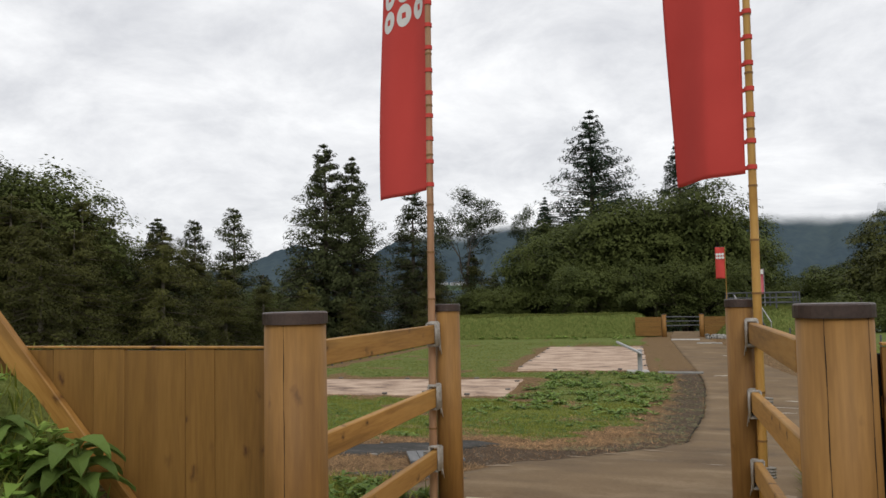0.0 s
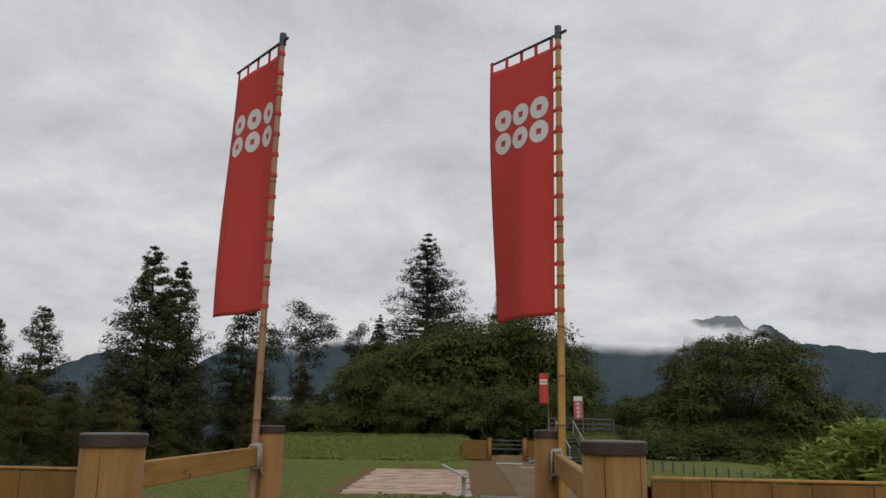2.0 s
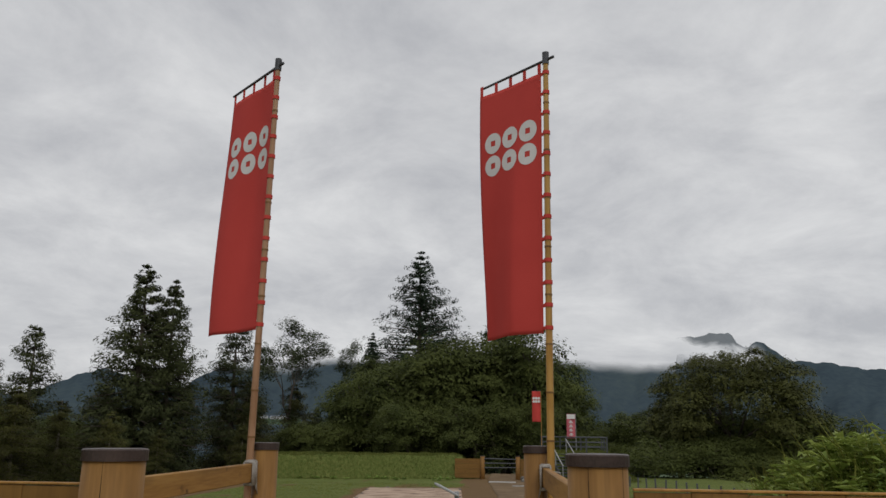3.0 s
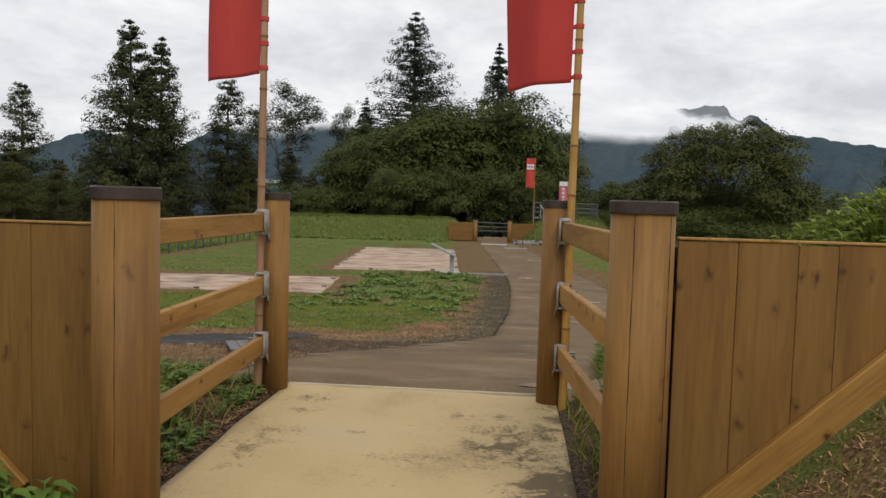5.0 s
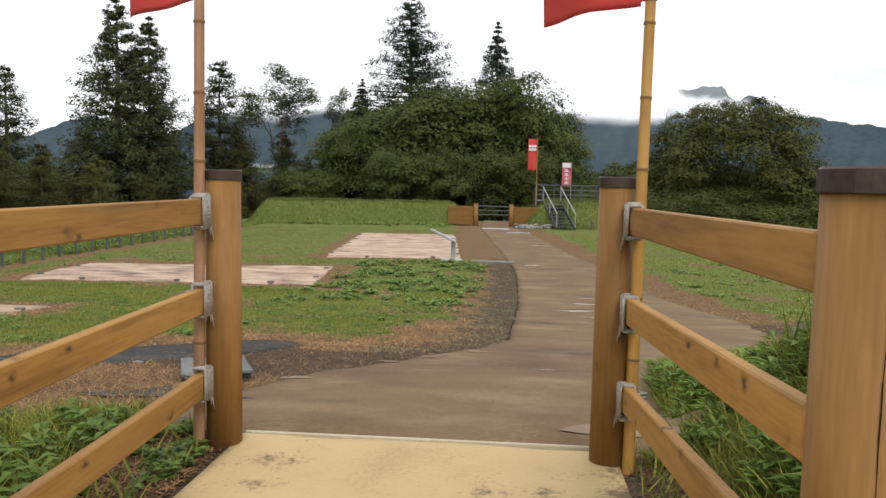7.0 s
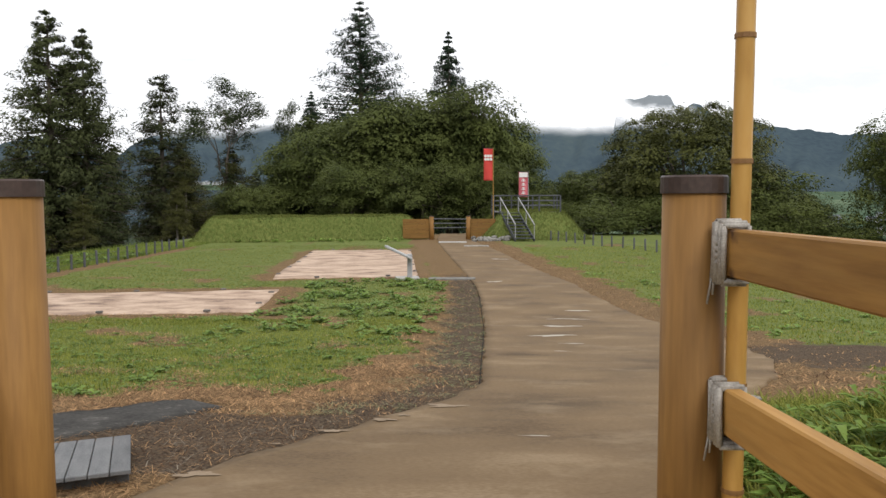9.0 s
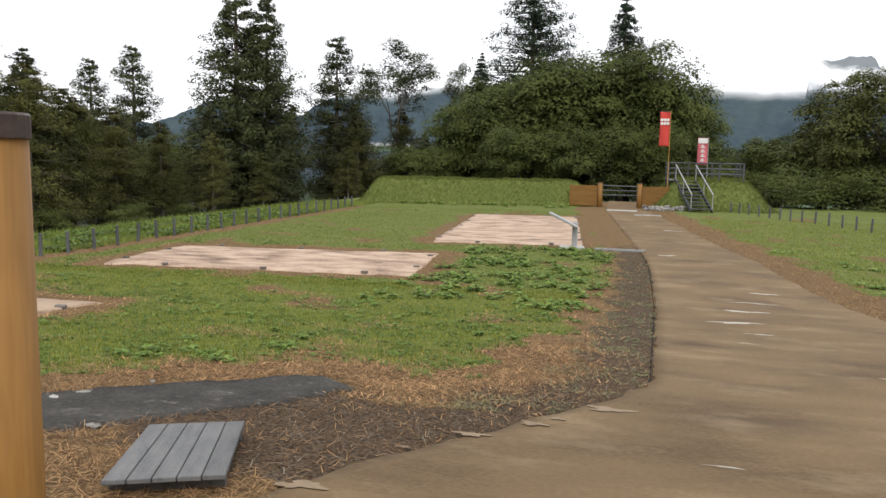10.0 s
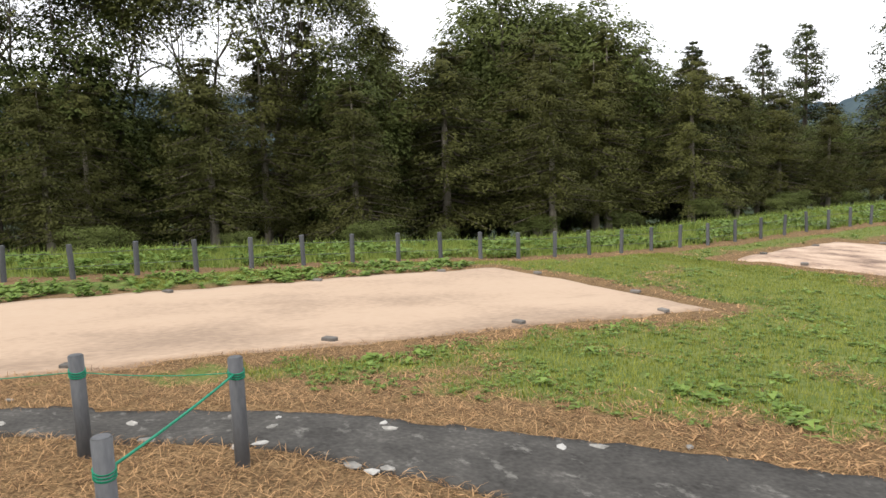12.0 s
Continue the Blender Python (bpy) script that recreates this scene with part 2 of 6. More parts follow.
WOOD = wood("cedar_oiled", [(0.185, 0.092, 0.025), (0.232, 0.118, 0.033), (0.285, 0.151, 0.043)], 0.06)
WOOD_RAIL = wood("cedar_rail", [(0.25, 0.120, 0.028), (0.36, 0.187, 0.048), (0.41, 0.228, 0.065)], 0.10, True)
WOOD_END = wood("cedar_board", [(0.160, 0.081, 0.020), (0.208, 0.108, 0.027), (0.240, 0.128, 0.035)], 0.08, True)
CAP = material("cap_copper_brown", [(0.035, 0.024, 0.02), (0.075, 0.05, 0.042)], 6, 60, rough=0.45, bump=0.1, metal=0.3, spec=0.4)
BAMBOO = material("bamboo_yellow", [(0.30, 0.15, 0.035), (0.42, 0.235, 0.06), (0.47, 0.29, 0.09)], 3, 22, rough=0.4, bump=0.05, stretch=(1, 1, 0.25), spread=0.15, local=True)
BAMBOO_OLD = material("bamboo_weathered", [(0.24, 0.125, 0.06), (0.36, 0.205, 0.115), (0.42, 0.255, 0.155)], 3, 22, rough=0.5, bump=0.05, stretch=(1, 1, 0.25), local=True)
BAMBOO_NODE = material("bamboo_joint", [(0.16, 0.08, 0.03), (0.26, 0.14, 0.05)], 8, 40, rough=0.6)
ROPE = material("hemp_rope_grey", [(0.20, 0.18, 0.155), (0.42, 0.39, 0.35)], 20, 160, rough=0.9, bump=0.6, depth=0.003)
RED = material("flag_red_cloth", [(0.50, 0.060, 0.052), (0.58, 0.075, 0.064)], 2, 250, rough=0.85, bump=0.12, depth=0.001, spec=0.1)
WHITE = material("flag_white_print", [(0.62, 0.61, 0.60), (0.74, 0.73, 0.72)], 8, 250, rough=0.85, bump=0.1, depth=0.001, spec=0.1)
DARKMETAL = material("rail_dark_steel", [(0.055, 0.058, 0.065), (0.10, 0.105, 0.115)], 4, 50, rough=0.5, bump=0.05, metal=0.2)
STEEL = material("sign_galvanised", [(0.26, 0.26, 0.26), (0.38, 0.375, 0.37)], 6, 90, rough=0.55, bump=0.05, metal=0.1)
PANEL = material("sign_panel_print", [(0.45, 0.48, 0.50), (0.62, 0.64, 0.65)], 9, 40, rough=0.3, bump=0)
POSTGREY = material("plastic_post_grey", [(0.060, 0.062, 0.066), (0.11, 0.112, 0.118)], 5, 60, rough=0.6, bump=0.12, spread=0.15, stretch=(1, 1, 0.3))
GREENROPE = material("rope_green", [(0.008, 0.14, 0.08), (0.016, 0.26, 0.15)], 40, 300, rough=0.6, bump=0.4, depth=0.002)
DECK = material("deck_grey_plank", [(0.088, 0.089, 0.090), (0.138, 0.139, 0.140), (0.176, 0.174, 0.171)], 3, 26, rough=0.6, bump=0.25, depth=0.003, stretch=(6, 1, 6), spread=0.12, local=True)
SLAB = material("slab_sand_resin", [(0.39, 0.285, 0.14), (0.49, 0.365, 0.182), (0.525, 0.395, 0.202), (0.51, 0.395, 0.22)], 1.1, 40, rough=0.75, bump=0.35, depth=0.004, weights=(0.75, 0.25))
LIP = material("slab_lip_pale", [(0.42, 0.36, 0.25), (0.56, 0.50, 0.38)], 6, 40, rough=0.8, bump=0.3, depth=0.003)
ROAD = material("road_brown_asphalt", [(0.096, 0.062, 0.033), (0.150, 0.100, 0.054), (0.184, 0.126, 0.071), (0.245, 0.177, 0.108)], 0.9, 40, rough=0.7, bump=0.35, depth=0.004, spec=0.12, rough2=0.85, stretch=(0.7, 1.5, 1), weights=(0.7, 0.3))
streaked(ROAD, (0.33, 0.25, 0.16), (0.9, 1.5, 1), 1.2, 0.54, 0.74, 0.5)
streaked(ROAD, (0.062, 0.046, 0.030), (1.1, 1.4, 1), 0.9, 0.55, 0.74, 0.4)
STRIP = material("strip_black_asphalt", [(0.036, 0.034, 0.031), (0.056, 0.053, 0.049), (0.074, 0.070, 0.064), (0.115, 0.108, 0.098)], 2.6, 30, rough=0.9, bump=0.6, depth=0.006, spec=0.06, weights=(0.55, 0.45))
PLOT = material("plot_pink_soil_concrete", [(0.14, 0.09, 0.066), (0.33, 0.23, 0.165), (0.47, 0.345, 0.255), (0.53, 0.40, 0.305)], 1.6, 14, rough=0.85, bump=0.3, depth=0.01, weights=(0.75, 0.25), stretch=(0.7, 1.3, 1))
PLOT_SMOOTH = material("plot_pale_soil_concrete", [(0.25, 0.178, 0.125), (0.40, 0.29, 0.205), (0.43, 0.32, 0.23)], 0.7, 20, rough=0.85, bump=0.25, depth=0.006, weights=(0.7, 0.3), stretch=(0.8, 0.5, 1))
streaked(STRIP, (0.22, 0.21, 0.19), (2, 3, 1), 2.6, 0.58, 0.68, 0.6)
streaked(PLOT_SMOOTH, (0.22, 0.15, 0.10), (1.5, 0.5, 1), 0.9, 0.58, 0.72, 0.6)
CONCRETE = material("concrete_pale", [(0.30, 0.29, 0.27), (0.48, 0.46, 0.43)], 4, 50, rough=0.9, bump=0.4)
ROCK = material("field_stone", [(0.10, 0.095, 0.085), (0.22, 0.21, 0.19), (0.34, 0.32, 0.29)], 5, 30, rough=0.9, bump=0.6, depth=0.02, spread=0.3)
EDGING = material("edging_black", [(0.014, 0.013, 0.012), (0.03, 0.028, 0.026)], 8, 60, rough=0.9, spec=0.1)
SILL = material("timber_edging_weathered", [(0.10, 0.08, 0.058), (0.21, 0.17, 0.12)], 4, 40, rough=0.9, stretch=(1, 0.2, 1))
BARK = material("bark_brown", [(0.05, 0.04, 0.032), (0.14, 0.115, 0.09)], 2, 14, rough=0.95, bump=0.8, depth=0.03, stretch=(3, 3, 0.6))
GRASSBLADE = leafy("grass_blade", (0.078, 0.118, 0.016), (0.345, 0.345, 0.080), 0.5, 0.3, 1.3, 0.55)
WEED = leafy("weed_leaf", (0.085, 0.15, 0.026), (0.25, 0.35, 0.08), 0.45, 0.3)
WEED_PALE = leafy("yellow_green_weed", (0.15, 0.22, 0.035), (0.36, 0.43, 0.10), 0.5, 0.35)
STRAW = leafy("dry_straw", (0.075, 0.040, 0.022), (0.55, 0.335, 0.165), 0.8, 0.1, 1.7, 0.72)
LEAF_CEDAR = leafy("cedar_needles", (0.027, 0.035, 0.014), (0.070, 0.079, 0.030), 0.6, 0.15, 0.6, 0.25)
LEAF_FIR = leafy("fir_needles", (0.012, 0.022, 0.013), (0.035, 0.055, 0.028), 0.6, 0.1, 0.6, 0.3)
LEAF_BROAD = leafy("broad_leaves", (0.046, 0.062, 0.018), (0.132, 0.152, 0.044), 0.6, 0.28, 0.45, 0.12)
LEAF_OAK = leafy("evergreen_leaves", (0.040, 0.047, 0.014), (0.128, 0.134, 0.039), 0.5, 0.2, 0.5, 0.12)
GRASS_ROUGH = leafy("rough_grass_blade", (0.062, 0.102, 0.018), (0.25, 0.285, 0.072), 0.55, 0.3, 1.0, 0.35)
BARK_PALE = material("bark_pale", [(0.13, 0.11, 0.085), (0.27, 0.24, 0.19)], 2, 14, rough=0.95, bump=0.6, depth=0.02, stretch=(3, 3, 0.6))
TWIG = leafy("dead_twigs", (0.10, 0.08, 0.06), (0.27, 0.235, 0.185), 0.9, 0.0, 2.0)
LEAF_OLIVE = leafy("olive_needles", (0.036, 0.041, 0.013), (0.122, 0.121, 0.036), 0.6, 0.25, 0.45, 0.2)
LEAF_PALE = leafy("pale_leaves", (0.030, 0.042, 0.020), (0.078, 0.094, 0.042), 0.5, 0.3)
TURF = leafy("bank_turf_blade", (0.050, 0.076, 0.017), (0.20, 0.21, 0.058), 0.6, 0.25, 0.8, 0.4)
WEED_DARK = leafy("dark_broad_leaf", (0.050, 0.090, 0.020), (0.165, 0.235, 0.058), 0.45, 0.25)
WEED_GREY = leafy("grey_green_weed", (0.115, 0.12, 0.058), (0.26, 0.26, 0.135), 0.6, 0.2)


# ---- small mesh tools ----
def link(name, bm, mat, parent=None, label=""):
    me = bpy.data.meshes.new(name)
    bm.to_mesh(me)
    bm.free()
    me.materials.append(mat)
    ob = new(name, me)
    if parent is not None:
        ob.parent = parent
    if label:
        ob["label"] = label
    return ob


part = link


def empty(name, place=(0, 0, 0), turn=0.0):
    ob = new(name)
    ob.empty_display_size = 0.2
    ob.matrix_basis = pose(*place, 0, 0, turn)
    return ob


def box(bm, size, at=(0, 0, 0), turn=None, bevel=0.0):
    m = Matrix.Translation(at)
    if turn is not None:
        m = m @ turn
    r = bmesh.ops.create_cube(bm, size=1.0, matrix=m @ Matrix.Diagonal((*size, 1)))
    if bevel:
        edges = {e for v in r["verts"] for e in v.link_edges}
        bmesh.ops.bevel(bm, geom=list(edges), offset=bevel, segments=1, affect="EDGES", profile=0.5)
    return bm


def rod(bm, p, q, r0, r1=None, seg=8, caps=True):
    p, q = Vector(p), Vector(q)
    d = q - p
    m = Matrix.Translation((p + q) / 2) @ d.to_track_quat("Z", "Y").to_matrix().to_4x4()
    bmesh.ops.create_cone(bm, cap_ends=caps, segments=seg, radius1=r0, radius2=r0 if r1 is None else r1, depth=d.length, matrix=m)
    return bm


def smooth(ob):
    for p in ob.data.polygons:
        p.use_smooth = True
    return ob


def from_arrays(name, verts, faces, mat, parent=None):
    """verts: (n, 3); faces: (m, 3 or 4)."""
    me = bpy.data.meshes.new(name)
    verts, faces = np.asarray(verts, np.float32), np.asarray(faces, np.int32)
    k = faces.shape[1]
    me.vertices.add(len(verts))
    me.vertices.foreach_set("co", verts.ravel())
    me.loops.add(faces.size)
    me.loops.foreach_set("vertex_index", faces.ravel())
    me.polygons.add(len(faces))
    me.polygons.foreach_set("loop_start", np.arange(0, faces.size, k, dtype=np.int32))
    me.update(calc_edges=True)
    me.materials.append(mat)
    ob = new(name, me)
    if parent is not None:
        ob.parent = parent
    return ob


rng = np.random.default_rng(7)


def sstep(a, b, x):
    t = np.clip((np.asarray(x, float) - a) / (b - a), 0, 1)
    return t * t * (3 - 2 * t)


def wave(x, y, s, seed=0.0):
    """Cheap smooth noise in -1..1 on arrays."""
    x, y = np.asarray(x, float) / s, np.asarray(y, float) / s
    return (np.sin(x * 1.7 + 2.1 * np.sin(y * 1.1 + seed) + seed) + np.sin(y * 1.9 + 1.7 * np.sin(x * 1.3 - seed) + 2.3 * seed) + np.sin((x + y) * 2.9 + 1.3 * np.sin((x - y) * 2.3) + 3.1 * seed)) / 3


# ---- the lie of the land ----
PROFILE = ((-60, 6.4, 8, 10, 13, 15.5, 18, 20, 24, 58, 100, 200, 500, 1200, 6000), (-0.28, -0.28, -0.40, -0.60, -0.90, -1.13, -1.31, -1.40, -1.45, -1.5, -4, -14, -45, -75, -75))


def land(x, y):
    x, y = np.asarray(x, float), np.asarray(y, float)
    z = np.interp(y, *PROFILE)
    z = z - 0.28 * sstep(-2, -10, x) * (1 - sstep(6, 15, y))
    # the hilltop falls away beyond the fences
    out = np.maximum(0, -16 - x)
    z = z - np.minimum(out * 0.13, 9) - np.clip((out - 80) * 0.1, 0, 60) * (np.abs(z) < 40)
    out = np.maximum(0, x - 15)
    z = z - np.minimum(out * 0.07, 3) - np.clip((out - 50) * 0.12, 0, 60) * (np.abs(z) < 40)
    out = np.maximum(0, -12 - y)
    z = z - np.minimum(out * 0.1, 12)
    # earth banks on both sides of the gate
    right = np.clip((x - 2.72) * 0.9, 0, 1.28) * (1 - sstep(14, 24, x))
    right = right * (1 - sstep(4.6, 10.2, y)) * sstep(-9, -4, y)
    left = np.clip((-0.38 - x) * 1.0, 0, 1.25) * (1 - sstep(3.75, 5.0, y)) * sstep(-9, -4, y)
    left = left * (1 - sstep(9, 16, -x))
    z = z + right + left
    return z + 0.012 * wave(x, y, 0.5, 1.0) + 0.02 * wave(x, y, 2.3, 2.0)


def ground_at(x, y):
    return float(land(x, y))


def axis(inner0, inner1, step, outer0, outer1, grow=1.25):
    pts = list(np.arange(inner0, inner1 + step / 2, step))
    d, v = step, inner0
    while v > outer0:
        d *= grow
        v -= d
        pts.insert(0, v)
    d, v = step, inner1
    while v < outer1:
        d *= grow
        v += d
        pts.append(v)
    return np.array(pts)


ROAD_L = ((-0.62, 6.24), (-0.27, 7.54), (0.07, 8.49), (0.54, 9.33), (0.9, 10.0), (1.36, 10.82), (1.72, 11.8), (1.80, 14.1), (1.94, 18.4), (1.97, 23.8), (1.9, 26.4), (1.61, 29.9), (1.03, 36.4), (0.11, 47.4), (-0.1, 52.0), (-0.1, 60.0))
ROAD_R = ((2.72, 6.24), (2.8, 7.5), (2.9, 8.6), (3.3, 9.6), (4.1, 10.6), (5.0, 12.2), (5.7, 14.0), (5.9, 16.5), (5.6, 18.8), (5.29, 20.7), (5.02, 23.7), (4.75, 27.7), (4.01, 32.6), (3.26, 40.4), (2.36, 47.4), (1.7, 52.0), (1.7, 60.0))
STRIP_UP = ((-7.5, 2.8), (-5.9, 4.9), (-4.8, 6.28), (-4.28, 7.1), (-3.93, 7.75), (-3.34, 8.5), (-2.59, 9.28), (-1.93, 10.01), (-1.39, 10.5), (-0.95, 10.75))
STRIP_LO = ((-6.6, 2.9), (-5.2, 5.0), (-4.14, 6.29), (-3.71, 6.92), (-3.2, 7.6), (-2.55, 8.05), (-1.87, 8.5), (-1.5, 9.0), (-0.95, 9.7), (-0.6, 10.4))
# the three pale plots: corner, width, length, turn in degrees
PLOTS = ((-5.55, 15.0 - 12.2, -4.75, 12.2, 4.0), (-3.3, 21.2, -7.5, 4.5, 6.0), (0.0, 29.2, -4.8, 12.9, 5.0))


def plot_corners(p):
    x, y, w, h, turn = p
    c, s = math.cos(radians(turn)), math.sin(radians(turn))
    return [(x + a * c - b * s, y + a * s + b * c) for a, b in ((0, 0), (w, 0), (w, h), (0, h))]


def seg_dist(x, y, pts, closed=False):
    d = np.full(np.shape(x), 1e9)
    pts = list(pts) + ([pts[0]] if closed else [])
    for (ax, ay), (bx, by) in zip(pts, pts[1:]):
        vx, vy = bx - ax, by - ay
        t = np.clip(((x - ax) * vx + (y - ay) * vy) / (vx * vx + vy * vy), 0, 1)
        d = np.minimum(d, np.hypot(x - ax - t * vx, y - ay - t * vy))
    return d


def inside(x, y, pts):
    r = np.zeros(np.shape(x), bool)
    for (ax, ay), (bx, by) in zip(pts, list(pts[1:]) + [pts[0]]):
        if ay != by:
            r ^= ((ay > y) != (by > y)) & (x < (bx - ax) * (y - ay) / (by - ay) + ax)
    return r


ROAD_POLY = list(ROAD_L) + list(reversed(ROAD_R))
STRIP_POLY = list(STRIP_UP) + list(reversed(STRIP_LO))
PLOT_POLYS = [plot_corners(p) for p in PLOTS]


def zones(x, y):
    """How dry (0..1) and how bare (0..1) the ground is."""
    x, y = np.asarray(x, float), np.asarray(y, float)
    n1, n2 = wave(x, y, 0.35, 4.0), wave(x, y, 1.1, 5.0)
    dry = np.zeros(np.shape(x))
    dl = seg_dist(x, y, ROAD_L)
    left = x < np.interp(y, [p[1] for p in ROAD_L], [p[0] for p in ROAD_L])
    band = np.where(left, np.interp(y, [6, 9, 12, 16, 24, 30, 48], [1.5, 2.0, 1.7, 1.5, 1.2, 1.3, 1.6]), 0.9)
    dry = np.maximum(dry, 1 - sstep(0.75, 1.1, dl / band + 0.22 * n1 + 0.2 * n2) )
    dr = seg_dist(x, y, ROAD_R)
    dry = np.maximum(dry, (1 - sstep(0.6, 1.2, dr / 1.35 + 0.32 * n1 + 0.3 * n2)) * sstep(9, 12, y))
    for poly in PLOT_POLYS:
        dry = np.maximum(dry, 1 - sstep(0.1, 1.1, seg_dist(x, y, poly, True) + 0.26 * n1 + 0.26 * n2))
    dry = np.maximum(dry, 1 - sstep(0.35, 1.5, seg_dist(x, y, STRIP_POLY, True) + 0.22 * n1 + 0.2 * n2))
    dry = np.maximum(dry, 1 - sstep(0.25, 0.6, np.abs(x + 12.9) + 0.2 * n2 + 40 * (y > 43)))
    lower = np.interp(x, [p[0] for p in STRIP_LO], [p[1] for p in STRIP_LO])
    corner = (x > -6.6) & (x < 0.4) & (y > 5.0) & (y < lower + 0.2) & ~((x > -2.3) & (y < 6.7 + 0.2 * n2))
    dry = np.maximum(dry, corner * (0.92 + 0.08 * n1))
    dry = np.maximum(dry, 0.62 * sstep(2.5, 2.8, x) * (1 - sstep(5.0, 7.5, x + 0.9 * n2)) * (1 - sstep(3.3, 3.9, y)) * sstep(-4.5, -2.0, y + 0.9 * n2))
    patch = wave(x, y, 1.25, 9.0)
    dry = np.maximum(dry, 0.62 * sstep(0.1, 0.8, patch) + 0.16 * n2 + 0.12 * n1)
    bare = np.where(left, 1 - sstep(0.25, 0.95, dl / 1.25 + 0.25 * n1), 0) * sstep(8.0, 9.2, y) * (1 - sstep(26, 33, y))
    bare = np.maximum(bare, (1 - sstep(0.5, 1.1, np.hypot((x + 0.3) / 1.75, (y - 9.05) / 1.35) + 0.22 * n1)))
    bare = np.maximum(bare, 0.85 * (1 - sstep(0.4, 1.1, np.hypot((x - 7.2) / 2.4, (y - 14.5) / 2.2) + 0.15 * n1)))
    beside = ((x < 0.4) & (x > -0.55) | (x > 1.9) & (x < 2.75)) & (y < 6.3)
    bare = np.maximum(bare, 0.75 * beside)
    return np.clip(dry, 0, 1), np.clip(bare, 0, 1)


def ground_material(name="ground_cover"):
    m = bpy.data.materials.new(name)
    m.use_nodes = True
    n, l = m.node_tree.nodes, m.node_tree.links
    bsdf = n["Principled BSDF"]
    geo = n.new("ShaderNodeNewGeometry")

    def noise_tex(scale, detail):
        t = n.new("ShaderNodeTexNoise")
        t.inputs["Scale"].default_value, t.inputs["Detail"].default_value = scale, detail
        l.new(geo.outputs["Position"], t.inputs["Vector"])
        return t.outputs[0]

    def ramp(src, cols, lo=0.35, hi=0.65):
        r = n.new("ShaderNodeValToRGB")
        e = r.color_ramp.elements
        while len(e) < len(cols):
            e.new(0.5)
        for i, c in enumerate(cols):
            e[i].position, e[i].color = lo + (hi - lo) * i / (len(cols) - 1), (*c, 1)
        l.new(src, r.inputs[0])
        return r.outputs[0]

    def mix(f, a, b):
        x = n.new("ShaderNodeMix")
        x.data_type = "RGBA"
        l.new(f, x.inputs["Factor"])
        l.new(a, x.inputs["A"])
        l.new(b, x.inputs["B"])
        return x.outputs["Result"]

    fine, mid, big = noise_tex(45, 5), noise_tex(6, 5), noise_tex(0.5, 4)
    green = mix(big, ramp(fine, [(0.064, 0.092, 0.021), (0.136, 0.17, 0.044)]), ramp(mid, [(0.094, 0.128, 0.032), (0.205, 0.215, 0.070)]))
    straw = mix(mid, ramp(fine, [(0.10, 0.058, 0.024), (0.30, 0.19, 0.09)]), ramp(fine, [(0.06, 0.04, 0.022), (0.20, 0.135, 0.075)]))
    soil = mix(mid, ramp(fine, [(0.022, 0.014, 0.009), (0.10, 0.068, 0.044)]), ramp(fine, [(0.045, 0.031, 0.020), (0.175, 0.132, 0.09)]))

    def blend(attr, amount):
        a = n.new("ShaderNodeAttribute")
        a.attribute_name = attr
        s = n.new("ShaderNodeMath")
        s.operation = "MULTIPLY_ADD"
        s.inputs[1].default_value, s.inputs[2].default_value = amount, -amount / 2
        l.new(mid, s.inputs[0])
        t = n.new("ShaderNodeMath")
        t.operation, t.use_clamp = "ADD", True
        l.new(a.outputs["Fac"], t.inputs[0])
        l.new(s.outputs[0], t.inputs[1])
        r = n.new("ShaderNodeMapRange")
        r.interpolation_type = "SMOOTHSTEP"
        r.inputs["From Min"].default_value, r.inputs["From Max"].default_value = 0.3, 0.7
        l.new(t.outputs[0], r.inputs["Value"])
        return r.outputs[0]

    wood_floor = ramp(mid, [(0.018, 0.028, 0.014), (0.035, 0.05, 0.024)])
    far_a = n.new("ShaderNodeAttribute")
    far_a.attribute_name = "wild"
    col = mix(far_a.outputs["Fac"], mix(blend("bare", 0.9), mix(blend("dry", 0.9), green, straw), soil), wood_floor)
    l.new(col, bsdf.inputs["Base Color"])
    bsdf.inputs["Roughness"].default_value, bsdf.inputs["Specular IOR Level"].default_value = 0.95, 0.1
    bp = n.new("ShaderNodeBump")
    bp.inputs["Strength"].default_value, bp.inputs["Distance"].default_value = 0.8, 0.03
    l.new(fine, bp.inputs["Height"])
    l.new(bp.outputs[0], bsdf.inputs["Normal"])
    return m


GROUND = ground_material()


